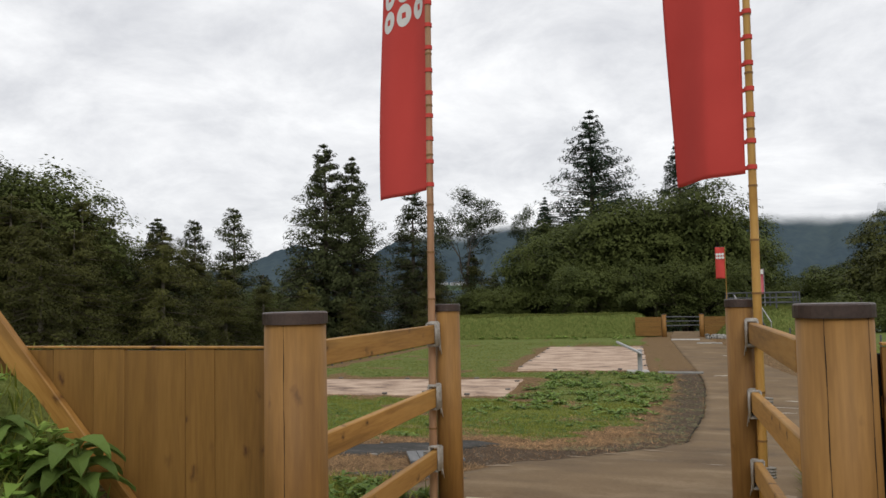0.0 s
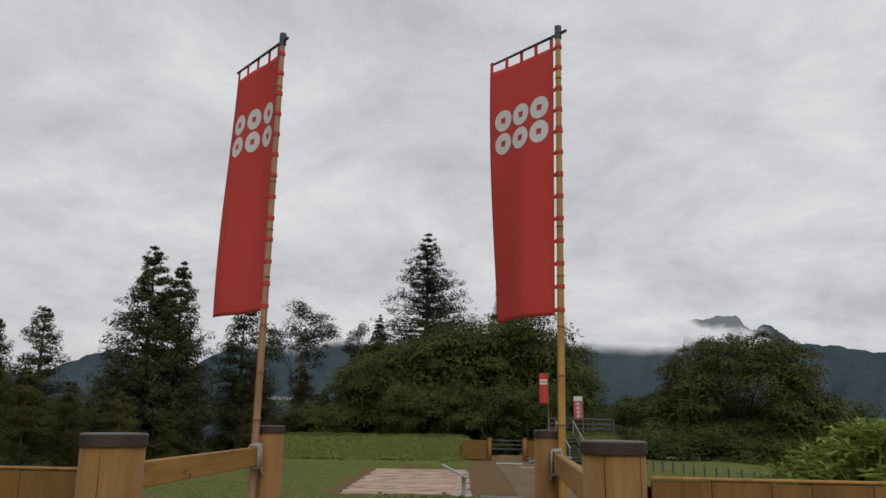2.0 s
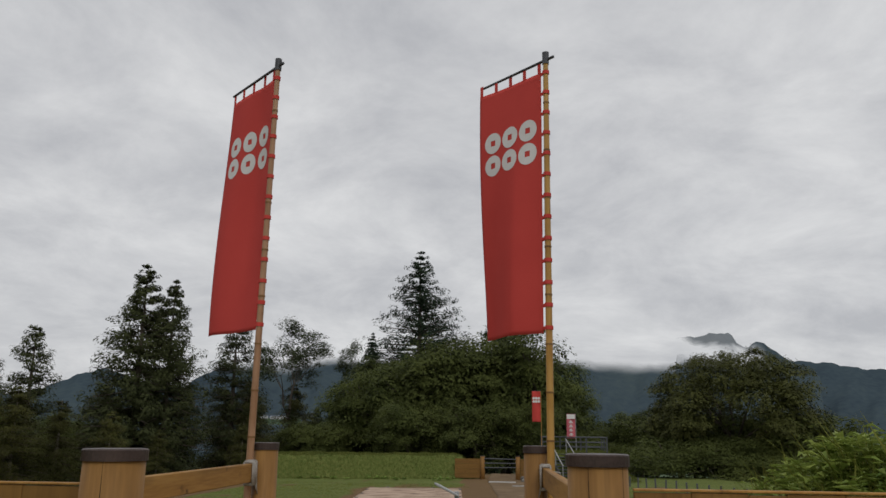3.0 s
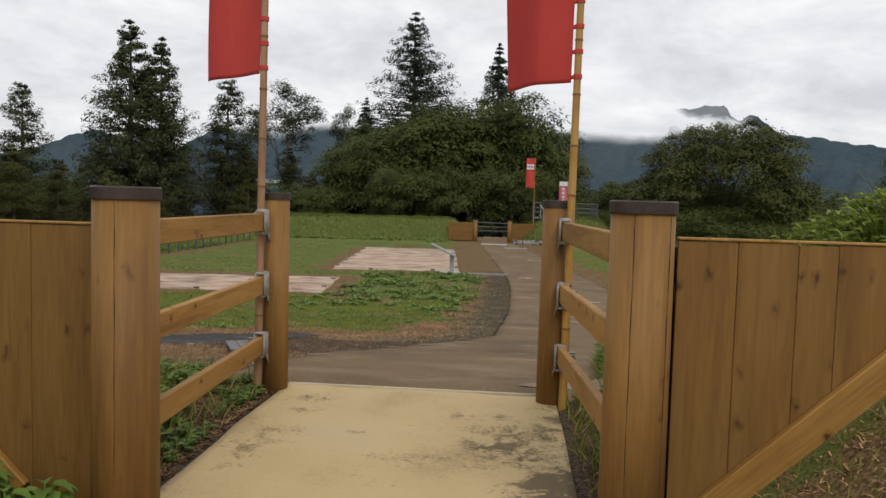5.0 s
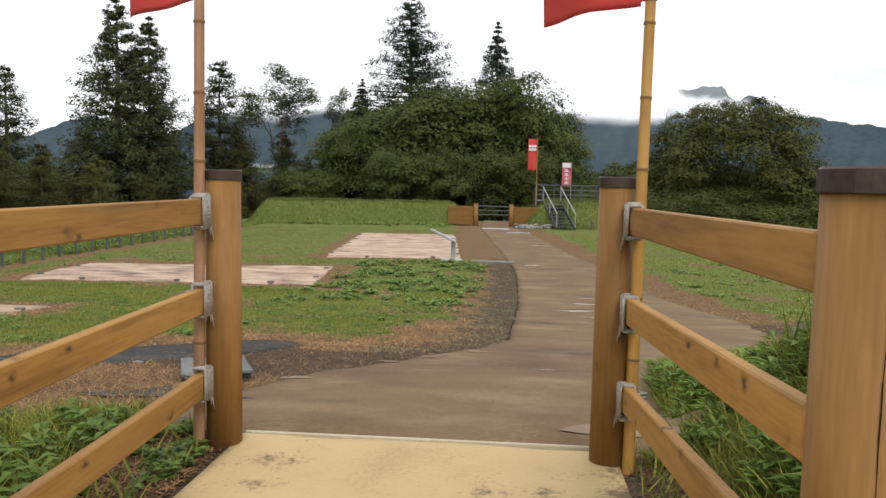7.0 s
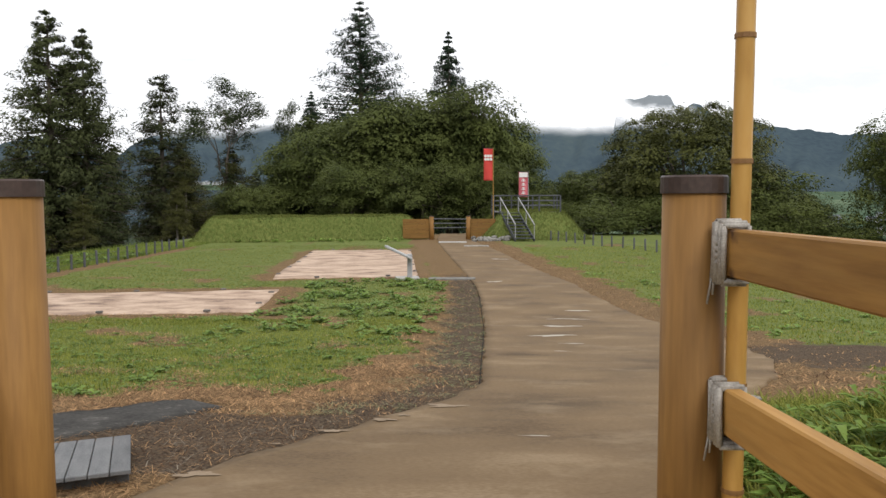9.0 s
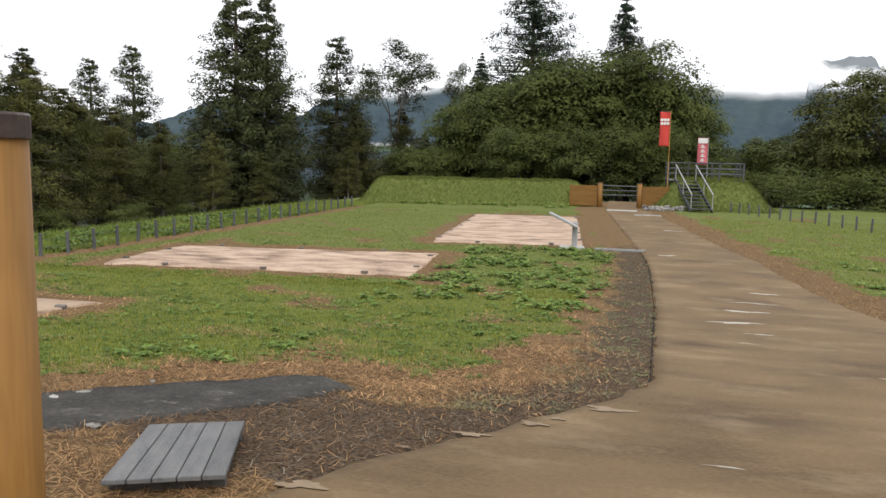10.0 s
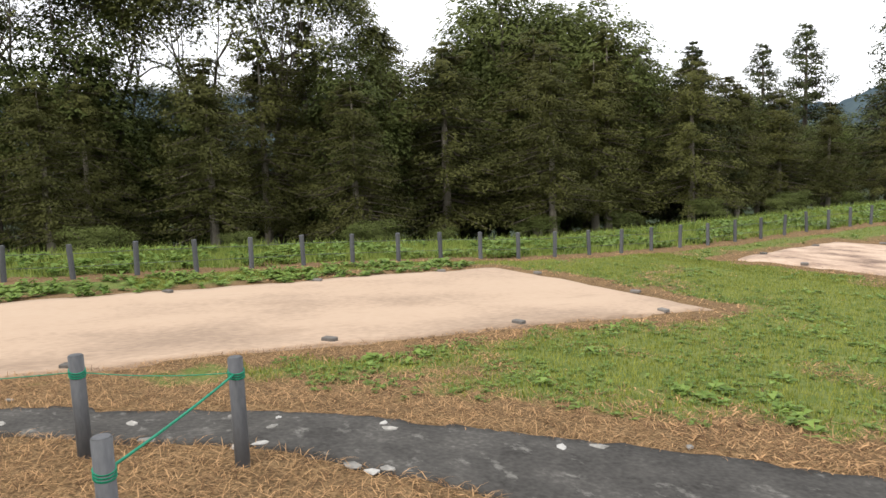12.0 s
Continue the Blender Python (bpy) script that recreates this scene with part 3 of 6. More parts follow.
def sheet_land():
    xs = axis(-14.0, 9.0, 0.14, -4500, 4500, 1.22)
    ys = axis(0.0, 31.0, 0.16, -4500, 4500, 1.2)
    X, Y = np.meshgrid(xs, ys)
    Z = land(X, Y)
    # the made surfaces lie a little proud of the earth
    hard = inside(X, Y, ROAD_POLY) | inside(X, Y, STRIP_POLY) | ((X > 0.1) & (X < 2.32) & (Y < 6.24) & (Y > -8))
    for poly in PLOT_POLYS:
        hard |= inside(X, Y, poly)
    Z = np.where(hard, Z - 0.03, Z)
    v = np.stack([X, Y, Z], -1).reshape(-1, 3)
    nx, ny = len(xs), len(ys)
    i = (np.arange(ny - 1)[:, None] * nx + np.arange(nx - 1)).ravel()
    f = np.stack([i, i + 1, i + nx + 1, i + nx], 1)
    ob = from_arrays("ground", v, f, GROUND)
    dry, bare = zones(X, Y)
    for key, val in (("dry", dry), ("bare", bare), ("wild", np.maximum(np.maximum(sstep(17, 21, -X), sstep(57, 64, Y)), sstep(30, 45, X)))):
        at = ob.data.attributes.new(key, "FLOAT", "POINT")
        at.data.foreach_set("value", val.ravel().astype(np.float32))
    smooth(ob)
    return tagged(ob, "mown green lawn with dry straw edges", "ground", kind="structure")


sheet_land()


def ribbon(name, left, right, mat, lift=0.012, step=0.25, across=14, rough_edge=0.0):
    """A made surface between two edges, laid on the land, with a turned-down rim."""
    def resample(pts, n):
        pts = np.array(pts, float)
        d = np.r_[0, np.cumsum(np.hypot(*np.diff(pts, axis=0).T))]
        s = np.linspace(0, d[-1], n)
        return np.stack([np.interp(s, d, pts[:, 0]), np.interp(s, d, pts[:, 1])], 1)
    length = max(np.hypot(*np.diff(np.array(left), axis=0).T).sum(), 1)
    n = int(length / step) + 2
    L, R = resample(left, n), resample(right, n)
    if rough_edge:
        for e, sd in ((L, 1.0), (R, 2.0)):
            e[:, 0] += rough_edge * wave(e[:, 0], e[:, 1], 0.13, sd)
            e[:, 1] += rough_edge * wave(e[:, 1], e[:, 0], 0.17, sd + 3)
    u = np.r_[0, np.linspace(0.002, 0.998, across - 2), 1]
    P = L[:, None, :] * (1 - u)[None, :, None] + R[:, None, :] * u[None, :, None]
    Z = land(P[..., 0], P[..., 1]) + lift
    Z[:, 0] -= 0.05
    Z[:, -1] -= 0.05
    Z[0, :] -= 0.05
    Z[-1, :] -= 0.05
    v = np.concatenate([P, Z[..., None]], -1).reshape(-1, 3)
    i = (np.arange(n - 1)[:, None] * across + np.arange(across - 1)).ravel()
    ob = from_arrays(name, v, np.stack([i, i + 1, i + across + 1, i + across], 1), mat)
    return smooth(ob)


tagged(ribbon("path", ROAD_L, ROAD_R, ROAD, 0.012, 0.25, 26, 0.05), "worn brown asphalt footpath with damp patches", "path", kind="structure")
tagged(ribbon("path_branch", STRIP_UP, STRIP_LO, STRIP, 0.014, 0.1, 10, 0.06), "narrow black asphalt strip with ragged edges", "path", kind="structure")
slab_l = [(0.12, y) for y in (-8, -4, 0, 3.66, 6.24)]
slab_r = [(2.31, y) for y in (-8, -4, 0, 3.66, 6.24)]
stained(SLAB, "stain", (0.090, 0.061, 0.034), 38)
slab = ribbon("pavement", slab_l, slab_r, SLAB, 0.02, 0.06, 40)
co = np.array([v.co for v in slab.data.vertices])
sx, sy = co[:, 0], co[:, 1]
stain = np.zeros(len(co))
for px, py, rx, ry, amount in ((1.90, 4.95, 0.22, 0.6, 0.60), (2.12, 4.15, 0.24, 0.45, 0.78), (2.2, 3.65, 0.16, 0.35, 0.75), (1.72, 5.45, 0.30, 0.18, 0.58), (2.0, 4.6, 0.2, 0.3, 0.6), (2.2, 5.2, 0.12, 0.4, 0.5), (0.45, 5.45, 0.16, 0.10, 0.62), (0.36, 4.6, 0.22, 0.45, 0.36), (1.3, 4.55, 0.35, 0.16, 0.40), (0.49, 5.82, 0.14, 0.13, 0.66), (2.15, 3.2, 0.2, 0.7, 0.5), (0.3, 3.2, 0.16, 0.6, 0.42), (1.0, 5.0, 0.6, 0.1, 0.22), (2.1, 1.2, 0.3, 1.4, 0.4)):
    stain = np.maximum(stain, amount * np.exp(-((sx - px) / rx) ** 2 - ((sy - py) / ry) ** 2))
slab.data.attributes.new("stain", "FLOAT", "POINT").data.foreach_set("value", (1.15 * stain + (0.4 * np.exp(-((sx - 0.1) / 0.1) ** 2) + 0.85 * np.exp(-((sx - 2.33) / 0.14) ** 2)) * (0.6 + 0.4 * wave(sx, sy, 0.35, 8.0)) + 0.22 * wave(sx, sy, 0.3, 6.0) + 0.14 * wave(sx, sy, 0.09, 2.0)).astype(np.float32))
tagged(slab, "sand-coloured resin pavement with dark stains", "pavement", kind="structure")
for k, poly in enumerate(PLOT_POLYS):
    tagged(ribbon("pavement", [poly[0], poly[3]], [poly[1], poly[2]], PLOT if k else PLOT_SMOOTH, 0.02, 0.3, 26, 0.06), "pale pink earth-coloured plot marking old building remains", "plot", kind="structure")
bm = bmesh.new()
box(bm, (2.19, 0.022, 0.05), (1.215, 6.252, -0.276), None, 0.006)
tagged(link("trim", bm, LIP), "pale worn lip along the end of the pavement", "edging", kind="structure")
for x0 in (0.105,):
    bm = bmesh.new()
    box(bm, (0.016, 6.2, 0.12), (x0, 3.1, -0.332), None, 0.004)
    tagged(link("trim", bm, SILL), "weathered timber edging beside the pavement", "edging", kind="structure")
bm = bmesh.new()
pts = [(x - 0.03, y) for x, y in ROAD_L if 11 < y < 31]
pts = [(a[0] + (b[0] - a[0]) * k / 6, a[1] + (b[1] - a[1]) * k / 6) for a, b in zip(pts, pts[1:]) for k in range(6)]
for a, b in zip(pts, pts[1:]):
    rod(bm, (*a, ground_at(*a) + 0.012), (*b, ground_at(*b) + 0.008), 0.008, seg=6)
tagged(link("kerb", bm, EDGING), "thin black edging along the footpath", "kerb", kind="structure")


# ---- the wooden gateway ----
def gate_post(name, x, y, r, top, base, label):
    thing = empty(name, (x, y, base))
    bm = bmesh.new()
    h = top - 0.055 - base
    rod(bm, (0, 0, -0.25), (0, 0, h), r * 1.02, r * 0.97, 28)
    ob = part("post", bm, WOOD, thing)
    smooth(ob)
    # a drying crack runs down each thick log
    if r > 0.12:
        for a in ((radians(248), radians(316)) if x > 1 else (radians(278),)):
            bm = bmesh.new()
            prev = None
            for k in range(25):
                b = a + 0.006 * math.sin(k * 0.9 + x) + 0.004 * math.sin(k * 2.7)
                c = Vector((r * 0.995 * math.cos(b), r * 0.995 * math.sin(b), h * k / 24))
                if prev is not None:
                    rod(bm, prev, c, 0.0013 + 0.0005 * math.sin(k * 1.3 + a), seg=4, caps=False)
                prev = c
            part("crack", bm, EDGING, ob, "dark drying crack")
    bm = bmesh.new()
    rod(bm, (0, 0, h), (0, 0, h + 0.05), r * 1.03, r * 1.03, 28)
    rod(bm, (0, 0, h + 0.05), (0, 0, h + 0.056), r * 1.03, r * 0.98, 28)
    part("cap", bm, CAP, thing, "dark brown metal cap")
    return tagged(thing, label, "post", "gate posts")


NEAR_Y, FAR_Y = 3.56, 6.05
gate_post("gate_post", 2.495, 3.555, 0.1455, 1.315, -0.28, "thick round cedar gate post with a metal cap")
gate_post("gate_post", 0.185, 3.40, 0.148, 1.315, -0.28, "thick round cedar gate post with a metal cap")
gate_post("gate_post", 0.065, FAR_Y, 0.1, 1.31, -0.28, "slim round cedar post lashed to a flagpole")
gate_post("gate_post", 2.25, FAR_Y, 0.1, 1.31, -0.28, "slim round cedar post lashed to a flagpole")


def railing(x_near, x_far, side, tops, y_near):
    thing = empty("railing", (0, 0, 0))
    for zn, zf in tops:
        bm = bmesh.new()
        a, b = Vector((x_near, y_near, zn - 0.07)), Vector((x_far, FAR_Y - 0.09, zf - 0.07))
        d = b - a
        box(bm, (0.14, 0.05, d.length), (0, 0, 0), None, 0.006)
        ob = part("rail", bm, WOOD_RAIL, thing)
        ob.matrix_basis = Matrix.Translation((a + b) / 2) @ d.to_track_quat("Z", "X").to_matrix().to_4x4()
    # lashings hold the rails and the flagpole to the post
    for k, z in enumerate((1.08, 0.595, 0.125)):
        bm = bmesh.new()
        for i in range(7):
            yy = FAR_Y - 0.20 + i * 0.018
            lo, hi = z - 0.082 - 0.010 * math.sin(i * 1.9 + k) ** 2, z + 0.080 + 0.012 * math.sin(i * 2.7 + k) ** 2
            skew = 0.016 * math.sin(i * 2.4 + k)
            loop = [(x_far - 0.036, yy, lo), (x_far - 0.036, yy + skew, hi), (x_far + 0.036, yy + skew, hi), (x_far + 0.036, yy, lo)]
            for p, q in zip(loop, loop[1:] + loop[:1]):
                rod(bm, p, q, 0.0085, seg=5)
        for i in range(4):
            zz = z - 0.03 + 0.02 * i
            loop = [(x_far - side * 0.04, FAR_Y - 0.15, zz), (x_far + side * 0.06, FAR_Y - 0.16, zz + 0.01), (x_far + side * 0.115, FAR_Y - 0.10, zz), (x_far + side * 0.06, FAR_Y - 0.05, zz)]
            for p, q in zip(loop, loop[1:] + loop[:1]):
                rod(bm, p, q, 0.0085, seg=5)
        for i in range(2):
            rod(bm, (x_far - side * 0.036, FAR_Y - 0.12 + 0.01 * i, z - 0.06), (x_far - side * (0.042 + 0.012 * i), FAR_Y - 0.125 + 0.015 * i, z - 0.13 - 0.03 * i), 0.005, 0.003, 5)
        smooth(part("lashing", bm, ROPE, thing, "frayed grey rope lashing"))
    return tagged(thing, "three cedar rails lashed to a post with rope", "railing", "gate railings")


railing(0.02, -0.005, -1, ((1.15, 1.15), (0.635, 0.66), (0.15, 0.19)), 3.47)
railing(2.38, 2.315, 1, ((1.172, 1.15), (0.775, 0.675), (0.375, 0.205)), 3.60)


def board_fence(x0, x1, widths, toe_x, slope, side, height):
    """Upright boards between the gate post and the earth bank, with a slanting foot board along the bank."""
    thing = empty("board_fence", (0, 0, 0))
    x, k = x0, 0
    while (x1 - x) * side > 0.02:
        w = widths[k % len(widths)]
        cx = x + side * w / 2
        low = max(-0.45, -0.45 + slope * max(0, (cx - toe_x) * side) - 0.1)
        top = height + 0.004 * math.sin(k * 2.3)
        bm = bmesh.new()
        box(bm, (w - 0.002, 0.03, top - low), (0, 0, 0), None, 0.0025)
        ob = part("board", bm, WOOD_END, thing)
        ob.location = (cx, NEAR_Y + 0.06, (top + low) / 2)
        x += side * w
        k += 1
    bm = bmesh.new()
    a, b = Vector((toe_x, NEAR_Y + 0.015, -0.2)), Vector((x1 + side * 0.1, NEAR_Y + 0.015, -0.2 + slope * (abs(x1 - toe_x) + 0.1)))
    d = b - a
    box(bm, (0.15, 0.045, d.length), (0, 0, 0), None, 0.006)
    ob = part("foot_board", bm, WOOD_RAIL, thing, "slanting cedar foot board")
    ob.matrix_basis = Matrix.Translation((a + b) / 2) @ d.to_track_quat("Z", "X").to_matrix().to_4x4()
    bm = bmesh.new()
    box(bm, (abs(x1 - x0), 0.045, 0.012), ((x0 + x1) / 2, NEAR_Y + 0.06, height + 0.012), None, 0.003)
    part("top_strip", bm, WOOD_RAIL, thing)
    bm = bmesh.new()
    box(bm, (abs(x1 - x0), 0.05, 0.09), ((x0 + x1) / 2, NEAR_Y + 0.105, 0.9), None, 0.004)
    part("back_rail", bm, WOOD_RAIL, thing)
    # black strip added behind the joint, standing in for the narrow gap's shade
    bm = bmesh.new()
    box(bm, (0.12, 0.04, 1.42), (x0 - side * 0.01, NEAR_Y + 0.11, 0.40), None, 0.004)
    part("cleat", bm, EDGING, thing, "black strip added as shade in the gap by the post")
    return tagged(thing, "brown cedar board fence running into the grass bank", "fence", "gate fences")


board_fence(2.664, 4.35, (0.265, 0.262, 0.172, 0.26, 0.25), 2.72, 0.92, 1, 1.14)
board_fence(-0.06, -2.0, (0.343, 0.18, 0.39, 0.21, 0.28, 0.28), -0.46, 1.04, -1, 1.122)

# ---- flags ----
ARM = Vector((-0.64, 0.60, 0)).normalized()
FACE = Vector((ARM.y, -ARM.x, 0))


def sway(u, v, seed):
    """How far the cloth stands out of its plane: u along the arm, v down from it."""
    return (0.05 * math.sin(3.6 * u + 1.1 * v + seed) + 0.035 * math.sin(7.5 * u - 0.9 * v + 2 * seed)) * min(1, u * 3 + 0.15) * (0.35 + 0.35 * v)


def nobori(x, y, seed, height=4.93, width=0.80, drop=2.28, cane=BAMBOO):
    """A tall banner: bamboo pole, cross arm, cloth with loops, and a crest of six round coins in two rows."""
    z0 = ground_at(x, y)
    top = z0 + height
    thing = empty("banner_flag", (x, y, z0))
    bm = bmesh.new()
    joints = [0.0, 0.31, 0.62, 0.95, 1.28, 1.63, 2.0, 2.38, 2.78, 3.18, 3.6, 4.02, 4.45, height]
    rings = []
    for a in [-0.15] + [q for g in joints[1:] for q in (g - 0.012, g, g + 0.012)]:
        r = 0.033 - 0.0022 * max(a, 0) + (0.002 if a in joints else 0)
        rings.append([bm.verts.new((r * math.cos(k * math.pi / 6), r * math.sin(k * math.pi / 6), a)) for k in range(12)])
    for p, q in zip(rings, rings[1:]):
        for k in range(12):
            bm.faces.new((p[k], p[(k + 1) % 12], q[(k + 1) % 12], q[k]))
    bm.faces.new(rings[-1])
    pole = smooth(part("pole", bm, cane, thing))
    for a in joints[1:-1]:
        bm = bmesh.new()
        r = 0.033 - 0.0022 * a
        rod(bm, (0, 0, a - 0.008), (0, 0, a + 0.006), r + 0.0035, r + 0.0035, 12)
        part("joint", bm, BAMBOO_NODE, pole)
    bm = bmesh.new()
    rod(bm, -0.09 * ARM + Vector((0, 0, height - 0.05)), (width + 0.07) * ARM + Vector((0, 0, height - 0.06)), 0.013, 0.011, 8)
    rod(bm, (0, 0, height - 0.09), (0, 0, height + 0.02), 0.03, 0.03, 10)
    part("cross_arm", bm, DARKMETAL, thing, "thin dark cross arm")

    def spot(u, v, off=0.0):
        p = ARM * (0.055 + u) + FACE * (sway(u, v, seed) + off)
        return Vector((p.x, p.y, height - 0.15 - v))

    nu, nv = 26, 64
    vs = [spot(width * i / nu, drop * j / nv) for j in range(nv + 1) for i in range(nu + 1)]
    fs = [(j * (nu + 1) + i, j * (nu + 1) + i + 1, (j + 1) * (nu + 1) + i + 1, (j + 1) * (nu + 1) + i) for j in range(nv) for i in range(nu)]
    cloth = from_arrays("cloth", [tuple(v) for v in vs], fs, RED, thing)
    mod = cloth.modifiers.new("thickness", "SOLIDIFY")
    mod.thickness, mod.offset = 0.002, 0
    smooth(cloth)
    for row in (0, 1):
        for col in range(3):
            cu, cv = width * (0.2 + 0.29 * col), 0.50 + 0.215 * row
            for sign in (1, -1):
                bm = bmesh.new()
                rings = []
                for k in range(33):
                    a = 2 * math.pi * k / 32
                    sq = 0.026 / max(abs(math.cos(a)), abs(math.sin(a)))
                    rings.append([bm.verts.new(spot(cu + (sq + (0.098 - sq) * s) * math.cos(a), cv + (sq + (0.098 - sq) * s) * math.sin(a), sign * 0.0035)) for s in (0, 0.35, 0.7, 1)])
                for p, q in zip(rings, rings[1:]):
                    for s in range(3):
                        bm.faces.new((p[s], p[s + 1], q[s + 1], q[s]))
                smooth(part("coin_mark", bm, WHITE, cloth, "white round coin mark with a square hole"))
    for k in range(13):
        v = 0.02 + k * (drop - 0.06) / 12
        bm = bmesh.new()
        c = spot(0.0, v)
        r = 0.036 - 0.0022 * c.z
        rod(bm, (0, 0, c.z - 0.016), (0, 0, c.z + 0.016), r + 0.004, r + 0.004, 12)
        box(bm, (0.06, 0.005, 0.03), (c.x * 0.6, c.y * 0.6, c.z), Matrix.Rotation(math.atan2(ARM.y, ARM.x), 4, "Z"))
        part("pole_loop", bm, RED, cloth)
    for k in range(5):
        u = 0.02 + k * (width - 0.04) / 4
        a = spot(u, 0.0)
        bm = bmesh.new()
        box(bm, (0.035, 0.005, 0.11), (a.x, a.y, a.z + 0.045), Matrix.Rotation(math.atan2(ARM.y, ARM.x), 4, "Z"))
        part("arm_loop", bm, RED, cloth)
    thing.rotation_euler = (0, radians(0.45), 0)
    return tagged(thing, "tall red banner with white coin crest on bamboo pole", "flag", "gate banners")


nobori(-0.045, 5.95, 0.6, cane=BAMBOO_OLD)
nobori(2.348, 5.95, 2.2, 4.9, 0.74)

# ---- things on the open ground ----
def deck_lid():
    c = Vector((-0.83, 8.2, 0))
    turn = 23.5
    thing = empty("plank_cover", (c.x, c.y, ground_at(c.x, c.y)), turn)
    for k in range(5):
        bm = bmesh.new()
        box(bm, (0.108, 1.1, 0.026), (0, 0, 0.008), None, 0.004)
        ob = part("plank", bm, DECK, thing)
        ob.matrix_basis = Matrix.Translation((-0.226 + 0.113 * k, 0, 0.055)) @ Matrix.Rotation(radians(-6), 4, "X")
    for s in (-0.42, 0.42):
        bm = bmesh.new()
        box(bm, (0.54, 0.06, 0.10), (0, s, -0.018 - 0.105 * s), None, 0.004)
        part("bearer", bm, DECK, thing)
    return tagged(thing, "grey plank cover over a drain in bare soil", "cover")


deck_lid()


def rope_post(x, y, h=0.5, lean=(0, 0), group="roped posts"):
    thing = empty("rope_post", (x, y, ground_at(x, y)))
    bm = bmesh.new()
    rod(bm, (0, 0, -0.2), (lean[0], lean[1], h), 0.040, 0.040, 16)
    rod(bm, (lean[0], lean[1], h), (lean[0], lean[1], h + 0.006), 0.040, 0.033, 16)
    smooth(part("post", bm, POSTGREY, thing))
    return tagged(thing, "short grey plastic post holding a green rope", "post", group)


RP = ((-3.47, 6.70), (-2.95, 7.42), (-2.06, 6.69))
tops = []
for i, (x, y) in enumerate(RP):
    lean = ((-0.03, 0.0), (-0.05, 0.01), (-0.03, 0.0))[i]
    rope_post(x, y, (0.565, 0.585, 0.535)[i], lean)
    tops.append(Vector((x + lean[0] * 0.9, y + lean[1], ground_at(x, y) + (0.475, 0.505, 0.40)[i])))
rope = empty("green_rope", (0, 0, 0))
bm = bmesh.new()
for p, q, sag in ((tops[1], tops[2], 0.012), (tops[1], tops[0], 0.02), (tops[0], tops[0] + Vector((-1.2, -2.2, 0.0)), 0.04)):
    pr = None
    for k in range(13):
        t = k / 12
        c = p.lerp(q, t) - Vector((0, 0, sag * 4 * t * (1 - t)))
        if pr is not None:
            rod(bm, pr, c, 0.007 if sag == 0.012 else 0.0028, seg=6, caps=False)
        pr = c
smooth(part("strand", bm, GREENROPE, rope))
for c in tops:
    bm = bmesh.new()
    for k in range(3):
        rod(bm, c + Vector((0, 0, -0.020 + 0.015 * k)), c + Vector((0.002, 0, -0.012 + 0.014 * k)), 0.0455, 0.0455, 16)
    part("knot", bm, GREENROPE, rope)
tagged(rope, "green rope strung between short grey posts", "rope")


def fence_line(points, spacing, label):
    thing = empty("post_and_wire_fence", (0, 0, 0))
    bm0 = bmesh.new()
    rod(bm0, (0, 0, -0.15), (0, 0, 0.57), 0.045, 0.045, 10)
    rod(bm0, (0, 0, 0.57), (0, 0, 0.575), 0.042, 0.034, 10)
    first, heads = None, []
    for (ax, ay), (bx, by) in zip(points, points[1:]):
        n = int(round(math.hypot(bx - ax, by - ay) / spacing))
        for k in range(n):
            x, y = ax + (bx - ax) * k / n, ay + (by - ay) * k / n
            x += 0.025 * math.sin(k * 5.1)
            z = ground_at(x, y)
            if first is None:
                first = part("post", bm0, POSTGREY, thing)
                ob = first
            else:
                ob = new("post", first.data)
                ob.parent = thing
            ob.matrix_basis = pose(x, y, z, 2.0 * math.sin(k * 3.3), 2.0 * math.sin(k * 1.7), 0)
            heads.append(Vector((x, y, z)))
    for h in (0.42, 0.2):
        bm = bmesh.new()
        for p, q in zip(heads, heads[1:]):
            rod(bm, p + Vector((0, 0, h)), q + Vector((0, 0, h)), 0.004, seg=4, caps=False)
        part("wire", bm, DARKMETAL, thing)
    return tagged(thing, label, "fence")


fence_line(((-12.75, -6.5), (-12.9, 20.0), (-13.25, 45.0)), 1.0, "long row of short grey posts with thin wire")
fence_line(((6.7, 49.6), (11.6, 37.3), (13.6, 32.0), (14.0, 22.0)), 0.97, "row of short grey posts along the lawn")


def info_stand(x, y):
    z = ground_at(x, y)
    thing = empty("information_stand", (x, y, z), 8)
    bm = bmesh.new()
    box(bm, (0.75, 0.6, 0.1), (0, 0, 0.02), None, 0.015)
    part("footing", bm, CONCRETE, thing, "pale concrete footing")
    bm = bmesh.new()
    box(bm, (0.16, 0.12, 0.78), (0.08, 0, 0.42), None, 0.02)
    part("pedestal", bm, STEEL, thing)
    tilt = Matrix.Rotation(radians(26), 4, "Y")
    bm = bmesh.new()
    box(bm, (0.95, 0.66, 0.06), (-0.28, 0, 0.86), tilt, 0.015)
    desk = part("desk", bm, STEEL, thing)
    bm = bmesh.new()
    box(bm, (0.85, 0.56, 0.006), (-0.264, 0, 0.893), tilt)
    part("panel", bm, PANEL, desk, "printed information panel")
    return tagged(thing, "grey metal information desk on a concrete footing", "information sign")


info_stand(-0.28, 28.3)
